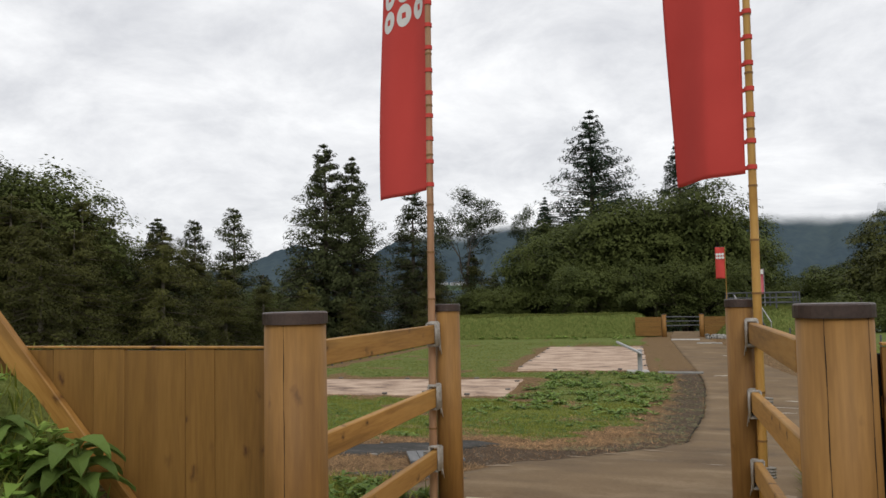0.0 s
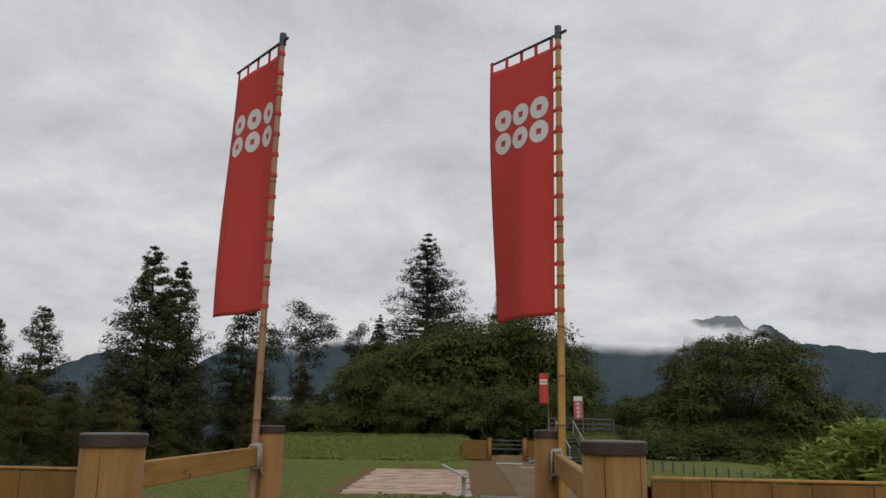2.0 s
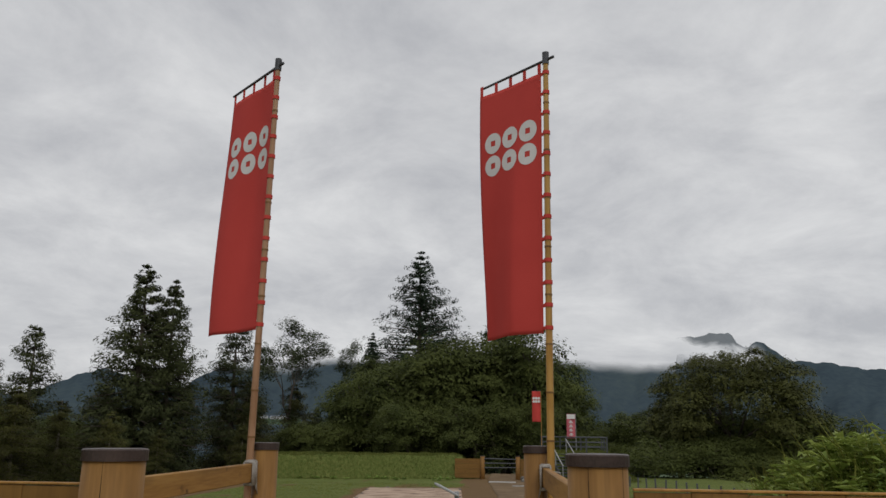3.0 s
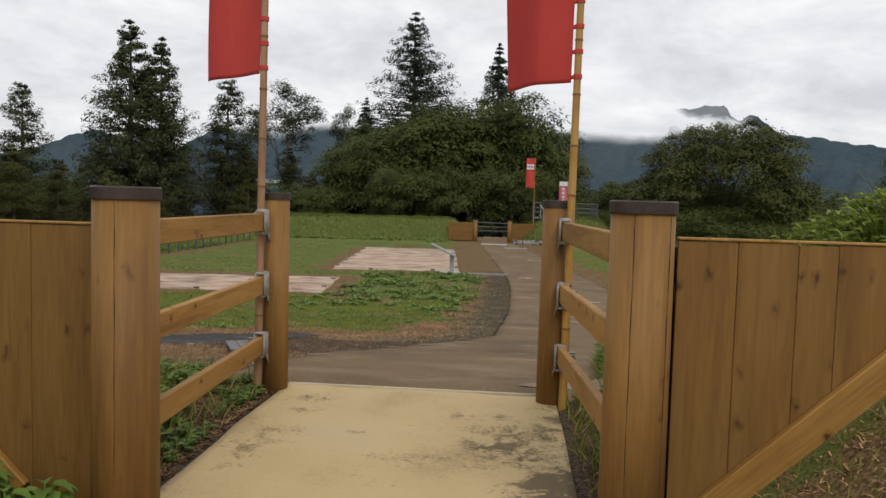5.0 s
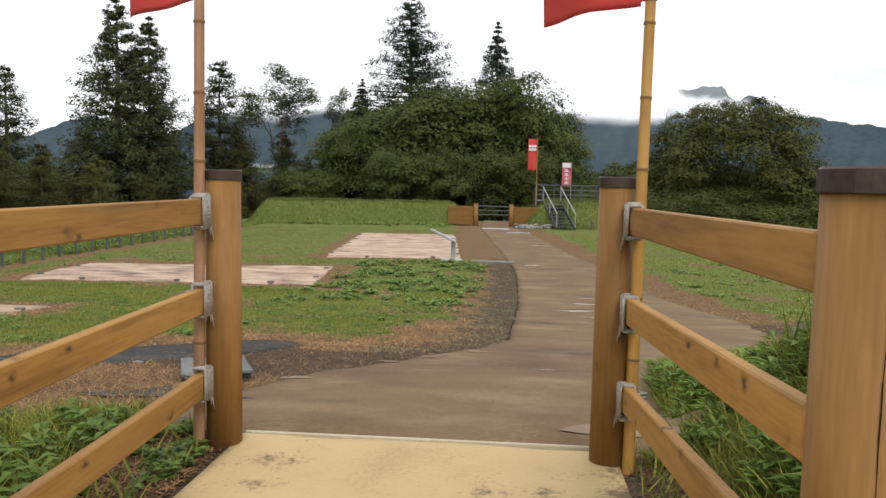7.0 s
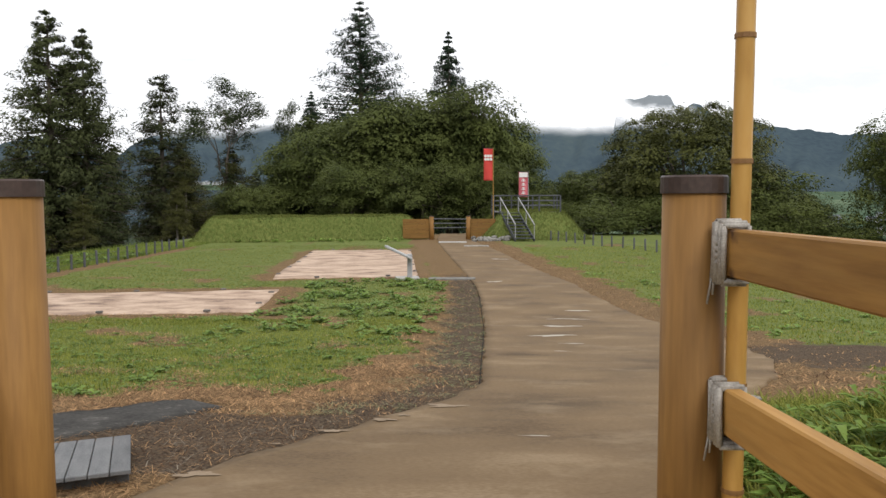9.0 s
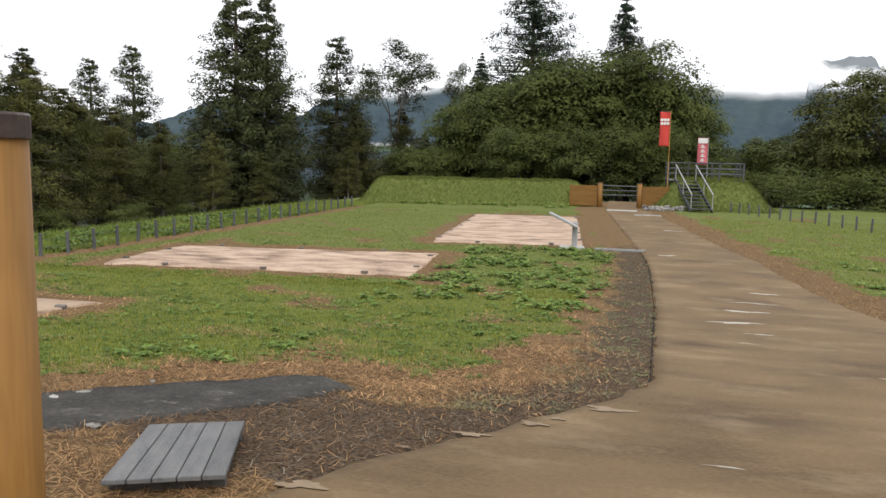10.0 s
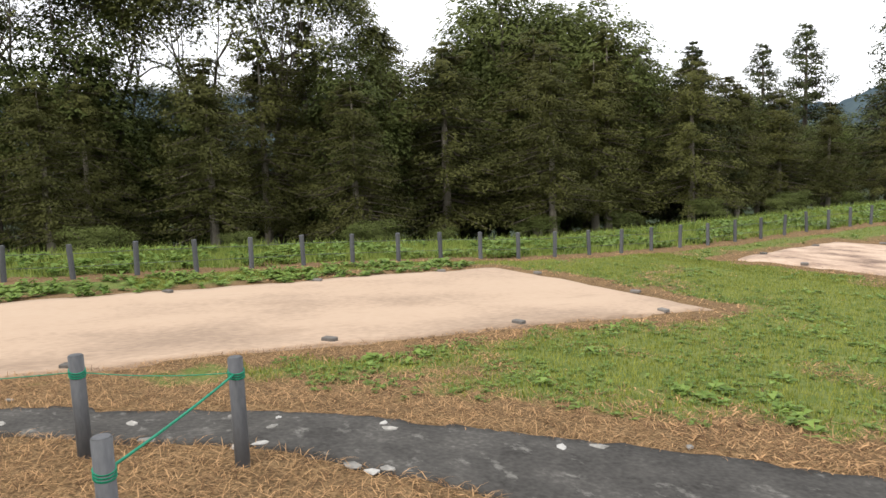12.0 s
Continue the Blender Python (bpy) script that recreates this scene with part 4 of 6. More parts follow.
for x, y, w, d in ((1.15, 28.35, 1.5, 0.5), (2.2, 44.3, 1.3, 0.6), (0.9, 47.9, 1.6, 0.7)):
    bm = bmesh.new()
    box(bm, (w, d, 0.06), (0, 0, 0.02), None, 0.01)
    ob = link("drain_slab", bm, ROCK if y < 45 else CONCRETE)
    ob.location = (x, y, ground_at(x, y))
    tagged(ob, "flat grey slab set beside the footpath", "slab")


# ---- far end: earth banks, small gate, look-out ----
def bank(name, line, height, half_top, half_base, label, ends=1.6):
    """A turf bank along a line, with sloping ends."""
    pts = np.array(line, float)
    d = np.r_[0, np.cumsum(np.hypot(*np.diff(pts, axis=0).T))]
    n, w = int(d[-1] / 0.3) + 2, 26
    s = np.linspace(0, d[-1], n)
    cx, cy = np.interp(s, d, pts[:, 0]), np.interp(s, d, pts[:, 1])
    tx, ty = np.gradient(cx), np.gradient(cy)
    ln = np.hypot(tx, ty)
    nx, ny = -ty / ln, tx / ln
    o = np.linspace(-1, 1, w)
    X = cx[:, None] + nx[:, None] * o * half_base
    Y = cy[:, None] + ny[:, None] * o * half_base
    shape = 1 - sstep(half_top / half_base, 1.0, np.abs(o))
    e = sstep(0, ends, s) * sstep(0, ends, d[-1] - s)
    Z = land(X, Y) - 0.08 + height * shape[None, :] * e[:, None] + 0.07 * wave(X, Y, 0.8, 3) * e[:, None] + 0.03 * wave(X, Y, 0.25, 5)
    v = np.stack([X, Y, Z], -1).reshape(-1, 3)
    i = (np.arange(n - 1)[:, None] * w + np.arange(w - 1)).ravel()
    ob = from_arrays(name, v, np.stack([i, i + 1, i + w + 1, i + w], 1), GROUND)
    smooth(ob)
    # turf on it
    k = 26000
    a, b = rng.uniform(0, n - 1.01, k), rng.uniform(0, w - 1.01, k)
    ia, ib = a.astype(int), b.astype(int)
    fa, fb = (a - ia)[:, None], (b - ib)[:, None]
    V = np.stack([X, Y, Z], -1)
    P = V[ia, ib] * (1 - fa) * (1 - fb) + V[ia + 1, ib] * fa * (1 - fb) + V[ia, ib + 1] * (1 - fa) * fb + V[ia + 1, ib + 1] * fa * fb
    blades("grass", P, 0.12, 0.03, TURF, "turf on the earth bank", plain=True)
    return tagged(ob, label, "earth bank", kind="structure")


def blades(name, P, height, width, mat, label, lean=0.5, flat=False, parent=None, plain=False):
    k = len(P)
    a = rng.uniform(0, 2 * np.pi, k)
    h = height * rng.uniform(0.5, 1.4, k)
    side = np.stack([np.cos(a), np.sin(a), np.zeros(k)], 1) * (width * rng.uniform(0.6, 1.3, k))[:, None] / 2
    b = rng.uniform(0, 2 * np.pi, k)
    out = np.stack([np.cos(b), np.sin(b), np.zeros(k)], 1)
    bend = (rng.uniform(0.1, 1.0, k) * lean * h)[:, None] * out
    if flat:
        along = np.stack([-np.sin(a), np.cos(a), np.zeros(k)], 1) * h[:, None]
        tip = P + along + np.array([0, 0, 1]) * (rng.uniform(0.0, 0.25, k) * h)[:, None]
        base = P + np.array([0, 0, 0.006])
    else:
        tip = P + np.array([0, 0, 1]) * h[:, None] + bend
        base = P
    if plain:
        v = np.stack([base - side, base + side, tip], 1).reshape(-1, 3)
        return tagged(from_arrays(name, v, np.arange(3 * k).reshape(-1, 3), mat, parent), label, "grass", kind="stuff")
    mid = (base + tip) / 2 + np.array([0, 0, 1]) * (0.12 * h)[:, None]
    v = np.stack([base - side, base + side, mid + side * 0.7, mid - side * 0.7, tip], 1).reshape(-1, 3)
    i = np.arange(k)[:, None] * 5
    f = np.concatenate([i + np.array([0, 1, 2]), i + np.array([0, 2, 3]), i + np.array([3, 2, 4])], 0)
    ob = from_arrays(name, v, f, mat, parent)
    return tagged(ob, label, "grass" if not flat else "straw", kind="stuff")


bank("earth_bank", ((-15.0, 49.6), (-8.0, 51.0), (-0.7, 53.2)), 1.5, 0.9, 1.8, "long low grass-covered earth bank")
bank("earth_bank", ((2.0, 53.4), (5.5, 53.6), (9.6, 53.3)), 1.75, 2.0, 4.0, "grassy mound carrying the look-out platform", 2.0)


def far_gate():
    y = 51.0
    for x in (-0.42, 1.82):
        thing = empty("small_gate_post", (x, y, -1.5))
        bm = bmesh.new()
        rod(bm, (0, 0, -0.2), (0, 0, 1.42), 0.15, 0.14, 16)
        smooth(part("post", bm, WOOD, thing))
        bm = bmesh.new()
        rod(bm, (0, 0, 1.42), (0, 0, 1.46), 0.15, 0.145, 16)
        part("cap", bm, CAP, thing)
        tagged(thing, "round cedar gate post at the far exit", "post", "far gate posts")
    for x0, x1 in ((-2.2, -0.58), (1.98, 3.5)):
        thing = empty("plank_fence", (0, 0, 0))
        for k in range(4):
            bm = bmesh.new()
            box(bm, (0.29, 0.035, x1 - x0), (0, 0, 0), None, 0.004)
            ob = part("plank", bm, WOOD_END, thing)
            ob.matrix_basis = Matrix.Translation(((x0 + x1) / 2, y + 0.05, -1.28 + 0.3 * k)) @ Matrix.Rotation(radians(90), 4, "Y")
        tagged(thing, "brown cedar plank fence beside the far gate", "fence", "far fences")
    thing = empty("bamboo_barrier", (0, 0, 0))
    for k, z in enumerate((-0.22, -0.5, -0.78)):
        bm = bmesh.new()
        rod(bm, (-0.3, y - 0.1, z), (1.7, y - 0.1, z + 0.03 * (k - 1)), 0.035, 0.03, 8)
        part("bar", bm, DARKMETAL, thing)
    tagged(thing, "dark horizontal bars closing the far gate", "barrier")


far_gate()


def lookout():
    top = 0.18
    thing = empty("lookout_platform", (0, 0, 0))
    x0, x1, y0, y1 = 3.4, 7.5, 51.6, 55.0
    for k in range(14):
        bm = bmesh.new()
        box(bm, (x1 - x0, 0.225, 0.05), ((x0 + x1) / 2, y0 + 0.12 + 0.243 * k, top - 0.03), None, 0.004)
        part("deck_board", bm, DECK, thing)
    spots = [(x0, y0), (3.78, y0), (4.92, y0), (6.2, y0), (x1, y0), (x1, 53.3), (x1, y1), (6.1, y1), (4.7, y1), (x0, y1), (x0, 53.3)]
    for x, y in spots:
        bm = bmesh.new()
        box(bm, (0.09, 0.09, 2.0), (x, y, top + 0.02), None, 0.006)
        part("rail_post", bm, DARKMETAL, thing)
    runs = (((x0, y0), (3.78, y0)), ((4.92, y0), (x1, y0)), ((x1, y0), (x1, y1)), ((x1, y1), (x0, y1)), ((x0, y1), (x0, y0)))
    for (ax, ay), (bx, by) in runs:
        for h in (0.98, 0.66, 0.36):
            bm = bmesh.new()
            rod(bm, (ax, ay, top + h), (bx, by, top + h), 0.04 if h > 0.9 else 0.03, seg=6)
            part("rail", bm, DARKMETAL, thing)
    tagged(thing, "look-out platform with dark steel railings", "platform")
    st = empty("metal_stair", (0, 0, 0))
    a, b = Vector((0, 48.6, -1.45)), Vector((0, 51.55, top - 0.05))
    xa, xb = 5.1, 4.35
    for off in (-0.55, 0.55):
        bm = bmesh.new()
        p, q = Vector((xa + off, a.y, a.z)), Vector((xb + off, b.y, b.z))
        d = q - p
        box(bm, (0.05, 0.22, d.length), (p + q) / 2, d.to_track_quat("Z", "Y").to_matrix().to_4x4(), 0.004)
        part("stringer", bm, DARKMETAL, st)
        bm = bmesh.new()
        up = Vector((0, 0, 0.92))
        rod(bm, p + up, q + up, 0.035, seg=8)
        hand_rail = part("handrail", bm, STEEL, st, "bright steel handrail")
        for t in (0.02, 0.5, 0.98):
            bm = bmesh.new()
            c = p.lerp(q, t)
            rod(bm, c, c + up, 0.03, seg=6)
            part("baluster", bm, STEEL, hand_rail)
    for k in range(9):
        t = (k + 0.5) / 9
        bm = bmesh.new()
        box(bm, (1.08, 0.3, 0.05), (xa + (xb - xa) * t, a.y + (b.y - a.y) * t, a.z + (b.z - a.z) * t + 0.06), None, 0.005)
        part("tread", bm, DARKMETAL, st)
    tagged(st, "grey metal stair climbing the grass mound", "stair")


lookout()


def far_flag(x, y, z, cloth_mat, w, h, pole_h, label, crest):
    thing = empty("banner_flag", (x, y, z))
    bm = bmesh.new()
    rod(bm, (0, 0, -0.3), (0, 0, pole_h), 0.025, 0.018, 8)
    part("pole", bm, STEEL if crest == "text" else BAMBOO, thing)
    bm = bmesh.new()
    rod(bm, (0.03, 0, pole_h - 0.03), (-w - 0.03, 0, pole_h - 0.03), 0.012, seg=6)
    part("cross_arm", bm, DARKMETAL, thing)
    nu, nv = 8, 20
    vs = [(-0.03 - w * i / nu, 0.05 * math.sin(5 * i / nu + 3 * j / nv), pole_h - 0.05 - h * j / nv) for j in range(nv + 1) for i in range(nu + 1)]
    fs = [(j * (nu + 1) + i, j * (nu + 1) + i + 1, (j + 1) * (nu + 1) + i + 1, (j + 1) * (nu + 1) + i) for j in range(nv) for i in range(nu)]
    cl = from_arrays("cloth", vs, fs, cloth_mat, thing)
    md = cl.modifiers.new("thickness", "SOLIDIFY")
    md.thickness, md.offset = 0.004, 0
    if crest == "coins":
        for row in (0, 1):
            for col in range(3):
                bm = bmesh.new()
                bmesh.ops.create_circle(bm, cap_ends=True, segments=14, radius=0.085, matrix=Matrix.Translation((-0.03 - w * (0.2 + 0.3 * col), -0.075, pole_h - 0.5 - 0.2 * row)) @ Matrix.Rotation(radians(90), 4, "X"))
                part("coin_mark", bm, WHITE, cl, "white round coin mark")
    else:
        bm = bmesh.new()
        box(bm, (w * 0.94, 0.006, 0.3), (-0.03 - w / 2, -0.07, pole_h - 0.22))
        part("top_band", bm, WHITE, cl, "white top band")
        for k in range(4):
            for dx, ww in ((0, 0.18), (0.0, 0.26)):
                bm = bmesh.new()
                box(bm, (ww, 0.006, 0.05), (-0.03 - w / 2, -0.075, pole_h - 0.52 - 0.27 * k - 0.09 * (ww > 0.2)))
                part("text_bar", bm, WHITE, cl)
            bm = bmesh.new()
            box(bm, (0.045, 0.006, 0.2), (-0.03 - w / 2, -0.078, pole_h - 0.56 - 0.27 * k))
            part("text_bar", bm, WHITE, cl)
    return tagged(thing, label, "flag")


PINK = material("banner_pink_cloth", [(0.50, 0.10, 0.13), (0.60, 0.17, 0.19)], 3, 120, rough=0.85, bump=0.1, depth=0.001)
far_flag(3.36, 51.45, -0.2, RED, 0.55, 1.95, 4.3, "small red banner with white crest by the platform", "coins")
far_flag(5.72, 54.0, 0.1, PINK, 0.58, 1.6, 2.62, "pink and white banner with lettering on the platform", "text")

# stones heaped at the foot of the mound
stone = None
for k in range(34):
    bm = bmesh.new()
    bmesh.ops.create_icosphere(bm, subdivisions=1, radius=1.0)
    s = rng.uniform(0.09, 0.2)
    for v in bm.verts:
        v.co *= rng.uniform(0.75, 1.15)
    ob = link("stone", bm, ROCK)
    x, y = rng.uniform(2.1, 4.3), rng.uniform(48.9, 50.0)
    ob.matrix_basis = Matrix.Translation((x, y, ground_at(x, y) + 0.05 + 0.28 * max(0, y - 49.3))) @ Matrix.Rotation(rng.uniform(0, 6), 4, "Z") @ Matrix.Diagonal((s * 1.4, s, s * 0.8, 1))
    tagged(ob, "rough grey field stone in a heap", "stone", "stones by the mound")
for k in range(8, 26):
    bm = bmesh.new()
    bmesh.ops.create_icosphere(bm, subdivisions=1, radius=1.0)
    for v in bm.verts:
        v.co *= rng.uniform(0.7, 1.2)
    ob = link("stone", bm, ROCK if k % 3 else CONCRETE)
    i = int(rng.integers(2, 8))
    p = (STRIP_UP if k % 2 else STRIP_LO)[i]
    x, y = p[0] + rng.uniform(-0.3, 0.3), p[1] + rng.uniform(-0.15, 0.15)
    s = rng.uniform(0.022, 0.05)
    ob.matrix_basis = Matrix.Translation((x, y, ground_at(x, y) + 0.014)) @ Matrix.Rotation(rng.uniform(0, 6), 4, "Z") @ Matrix.Diagonal((s * 1.5, s, 0.012, 1))
    tagged(ob, "flat pale broken piece of stone by the asphalt", "stone", "stones by the path")
# pale streaks and worn patches on the footpath
PALE_STREAK = material("streak_pale", [(0.33, 0.29, 0.23), (0.50, 0.46, 0.39)], 6, 60, rough=0.5, bump=0.2, depth=0.002, spec=0.4)
WORN = material("path_worn_pale", [(0.20, 0.145, 0.092), (0.30, 0.225, 0.15)], 5, 60, rough=0.85, bump=0.4, depth=0.004)


def flat_patch(name, x, y, rx, ry, seed, mat, label, category, lift=0.016):
    bm = bmesh.new()
    c = bm.verts.new((x, y, ground_at(x, y) + lift))
    ring = []
    for k in range(28):
        a = 2 * math.pi * k / 28
        q = 1 + 0.3 * math.sin(3 * a + seed) + 0.2 * math.sin(5 * a + 2.3 * seed) + 0.12 * math.sin(9 * a + 4 * seed)
        px, py = x + rx * q * math.cos(a), y + ry * q * math.sin(a)
        ring.append(bm.verts.new((px, py, ground_at(px, py) + lift)))
    for k in range(28):
        bm.faces.new((c, ring[k], ring[(k + 1) % 28]))
    return tagged(link(name, bm, mat), label, category, kind="structure")


for k, (x, y, rx, ry) in enumerate(((3.1, 17.2, 0.40, 0.10), (3.4, 18.6, 0.45, 0.10), (3.75, 19.9, 0.5, 0.08), (3.3, 16.1, 0.22, 0.06), (4.1, 21.2, 0.35, 0.07), (3.0, 15.2, 0.14, 0.04), (2.05, 9.2, 0.12, 0.02), (2.5, 27.5, 0.3, 0.1), (3.0, 36.0, 0.4, 0.15))):
    flat_patch("path_scuff", x, y, rx * 0.8, ry * 0.7, k * 1.7, PALE_STREAK, "pale streak on the asphalt", "mark")
for k, (x, y, rx, ry) in enumerate(((4.15, 12.6, 0.22, 0.28), (4.2, 11.9, 0.14, 0.12), (4.05, 11.4, 0.12, 0.1), (3.7, 8.2, 0.0, 0.0), (2.6, 6.75, 0.42, 0.3), (3.5, 10.0, 0.16, 0.12), (1.36, 10.45, 0.16, 0.09), (-0.05, 8.0, 0.12, 0.05))):
    if rx:
        flat_patch("path_patch", x, y, rx, ry, k * 2.1 + 1, WORN, "pale worn patch in the asphalt", "patch", 0.018)
for k, (x, y, rx, ry) in enumerate(((0.53, 9.32, 0.10, 0.045), (0.87, 9.74, 0.09, 0.05), (1.02, 9.98, 0.05, 0.03), (0.2, 8.9, 0.04, 0.02))):
    flat_patch("path_patch", x, y, rx, ry, k * 1.3, WORN, "pale broken asphalt edge beside the soil", "patch", 0.02)
flat_patch("path_patch", -0.72, 7.22, 0.5, 0.24, 4.0, STRIP, "dark asphalt patch beside the drain cover", "patch", 0.014)
MARK = material("marker_grey", [(0.10, 0.09, 0.08), (0.19, 0.175, 0.16)], 6, 50, rough=0.9, spread=0.3)
# anchor blocks round the plots
for poly in PLOT_POLYS:
    for k in range(4):
        a, b = Vector(poly[k]), Vector(poly[(k + 1) % 4])
        n = max(2, int((b - a).length / 2.2))
        for j in range(n):
            c = a.lerp(b, (j + 0.4) / n)
            cen = (Vector(poly[0]) + Vector(poly[2])) / 2
            c = c + (cen - c).normalized() * 0.12
            if c.y < 4:
                continue
            bm = bmesh.new()
            box(bm, (0.15, 0.09, 0.045), (0, 0, 0.022), None, 0.008)
            ob = link("marker_block", bm, MARK)
            ob.matrix_basis = pose(c.x, c.y, ground_at(c.x, c.y) + 0.012, 0, 0, 17 * j)
            tagged(ob, "small grey marker block on the pale plot", "marker", "plot markers")


# ---- trees ----
def quads(C, size, aspect, rnd, facing, direction=None):
    """Leaf quads at the points C, each roughly square to the way it faces and, if given, stretched along a direction."""
    k = len(C)
    n = facing + 0.22 * rnd.normal(size=(k, 3))
    n /= np.linalg.norm(n, axis=1)[:, None] + 1e-9
    a = rnd.normal(size=(k, 3)) if direction is None else direction + 0.5 * rnd.normal(size=(k, 3))
    a -= (a * n).sum(1)[:, None] * n
    a /= np.linalg.norm(a, axis=1)[:, None] + 1e-9
    b = np.cross(n, a)
    s = size * rnd.uniform(0.6, 1.4, k)[:, None]
    a, b = a * s, b * s * aspect
    return np.stack([C - a - b * 0.75, C - a * 0.6 + b, C + a], 1).reshape(-1, 3)


def leaves(name, V, mat, parent):
    f = np.arange(len(V)).reshape(-1, 3)
    return from_arrays(name, V, f, mat, parent)


def shell(r, c, rx, rz, n, size):
    """Leaves all over a lobe of the crown, thickest at its skin, facing outwards and up."""
    d = r.normal(size=(n, 3))
    d /= np.linalg.norm(d, axis=1)[:, None]
    bump = 1 + 0.22 * np.sin(5.0 * d[:, 0] + c[0]) * np.sin(4.3 * d[:, 1] + c[1]) + 0.16 * np.sin(9 * d[:, 2] + 7 * d[:, 0] + c[2])
    p = c + d * (bump * r.uniform(0.55, 1.08, n) ** 0.6)[:, None] * np.array([rx, rx, rz])
    return quads(p, size, 0.65, r, d * 0.75 + np.array([0, 0, 0.45]))


def spray(r, p, d, rad, n_leaf, k):
    """A spray of leaves: a shallow dome, full on top and open below."""
    rr, aa = np.sqrt(r.uniform(0, 1, n_leaf)), r.uniform(0, 2 * math.pi, n_leaf)
    lob = 1 + 0.3 * np.sin(3 * aa + k) + 0.15 * np.sin(7 * aa + 2 * k)
    q = np.stack([rr * lob * np.cos(aa), rr * lob * np.sin(aa), 0.5 * (1 - rr ** 2) - 0.28 + 0.16 * r.normal(size=n_leaf)], 1) * rad
    q[:, 2] -= 0.22 * (q[:, 0] * d[0] + q[:, 1] * d[1])
    nrm = np.stack([0.7 * rr * np.cos(aa), 0.7 * rr * np.sin(aa), np.full(n_leaf, 0.8)], 1) + d * 0.35
    return p + q, nrm


def conifer(name, seed, height, spread, levels, per, tuft, n_leaf, droop, mat, label, bare=0.08, ragged=0.35, power=0.8, size=0.17, gaps=0.0, plump=0.36, ends=0.0, bark=None):
    """A conifer: tapered trunk, whorls of drooping branches, needles in tufts along them."""
    r = np.random.default_rng(seed)
    thing = empty(name, (0, 0, 0))
    bm = bmesh.new()
    rod(bm, (0, 0, -1.0), (0, 0, height * 0.55), 0.022 * height, 0.012 * height, 9)
    rod(bm, (0, 0, height * 0.55), (0, 0, height), 0.012 * height, 0.01, 7)
    limbs = bmesh.new()
    centres, dirs, faces = [], [], []
    for k in range(levels):
        t = bare + (1 - bare) * (k + r.uniform(0, 0.6)) / levels
        z = t * height
        reach = spread * (1 - t) ** power * min(1, 0.55 + 2.2 * t) + 0.07
        for j in range(per):
            if r.uniform() < gaps:
                continue
            a = r.uniform(0, 2 * math.pi)
            ln = reach * r.uniform(1 - ragged, 1 + ragged * 0.6)
            out = np.array([math.cos(a), math.sin(a), 0])
            tip = np.array([0, 0, z]) + out * ln + np.array([0, 0, -droop * ln + 0.12 * ln * r.uniform(-1, 1)])
            if ln > 0.5:
                rod(limbs, (0, 0, z), tuple(tip), 0.012 + 0.012 * ln, 0.006, 4, False)
            m = max(2, int(ln / tuft))
            for i in range(m):
                s = (i + r.uniform(0.3, 1.0)) / m
                c = np.array([0, 0, z]) * (1 - s) + tip * s + np.array([0, 0, (0.10 + 0.22 * ends) * ln * s * s])
                if ends and s < 0.4 and t > 0.6:
                    continue
                k2 = n_leaf if s > 0.25 else n_leaf // 3
                if t > 0.85:
                    k2 = max(4, int(k2 * (0.25 + 5 * (1 - t))))
                ball = r.normal(size=(k2, 3))
                ball /= np.linalg.norm(ball, axis=1)[:, None]
                off = ball * (r.uniform(0.25, 1, k2) ** 0.5)[:, None] * np.array([0.66, 0.66, plump]) * tuft * (0.55 + 0.6 * s + 0.35 * ends * (s - 0.5)) * (0.18 + 0.82 * min(1, 4 * (1 - t)))
                centres.append(c + off)
                dirs.append(np.repeat(out[None, :] * 0.8 + np.array([[0, 0, -0.15]]), k2, 0))
                faces.append(off / tuft * 1.3 + out * 0.35 + np.array([0, 0, 0.55]))
    part("trunk", bm, bark or BARK, thing)
    tagged(part("branchwork", limbs, BARK, thing), kind="stuff")
    leaves("crown", quads(np.concatenate(centres), size, 0.45, r, np.concatenate(faces), np.concatenate(dirs)), mat, thing)
    return tagged(thing, label, "tree")


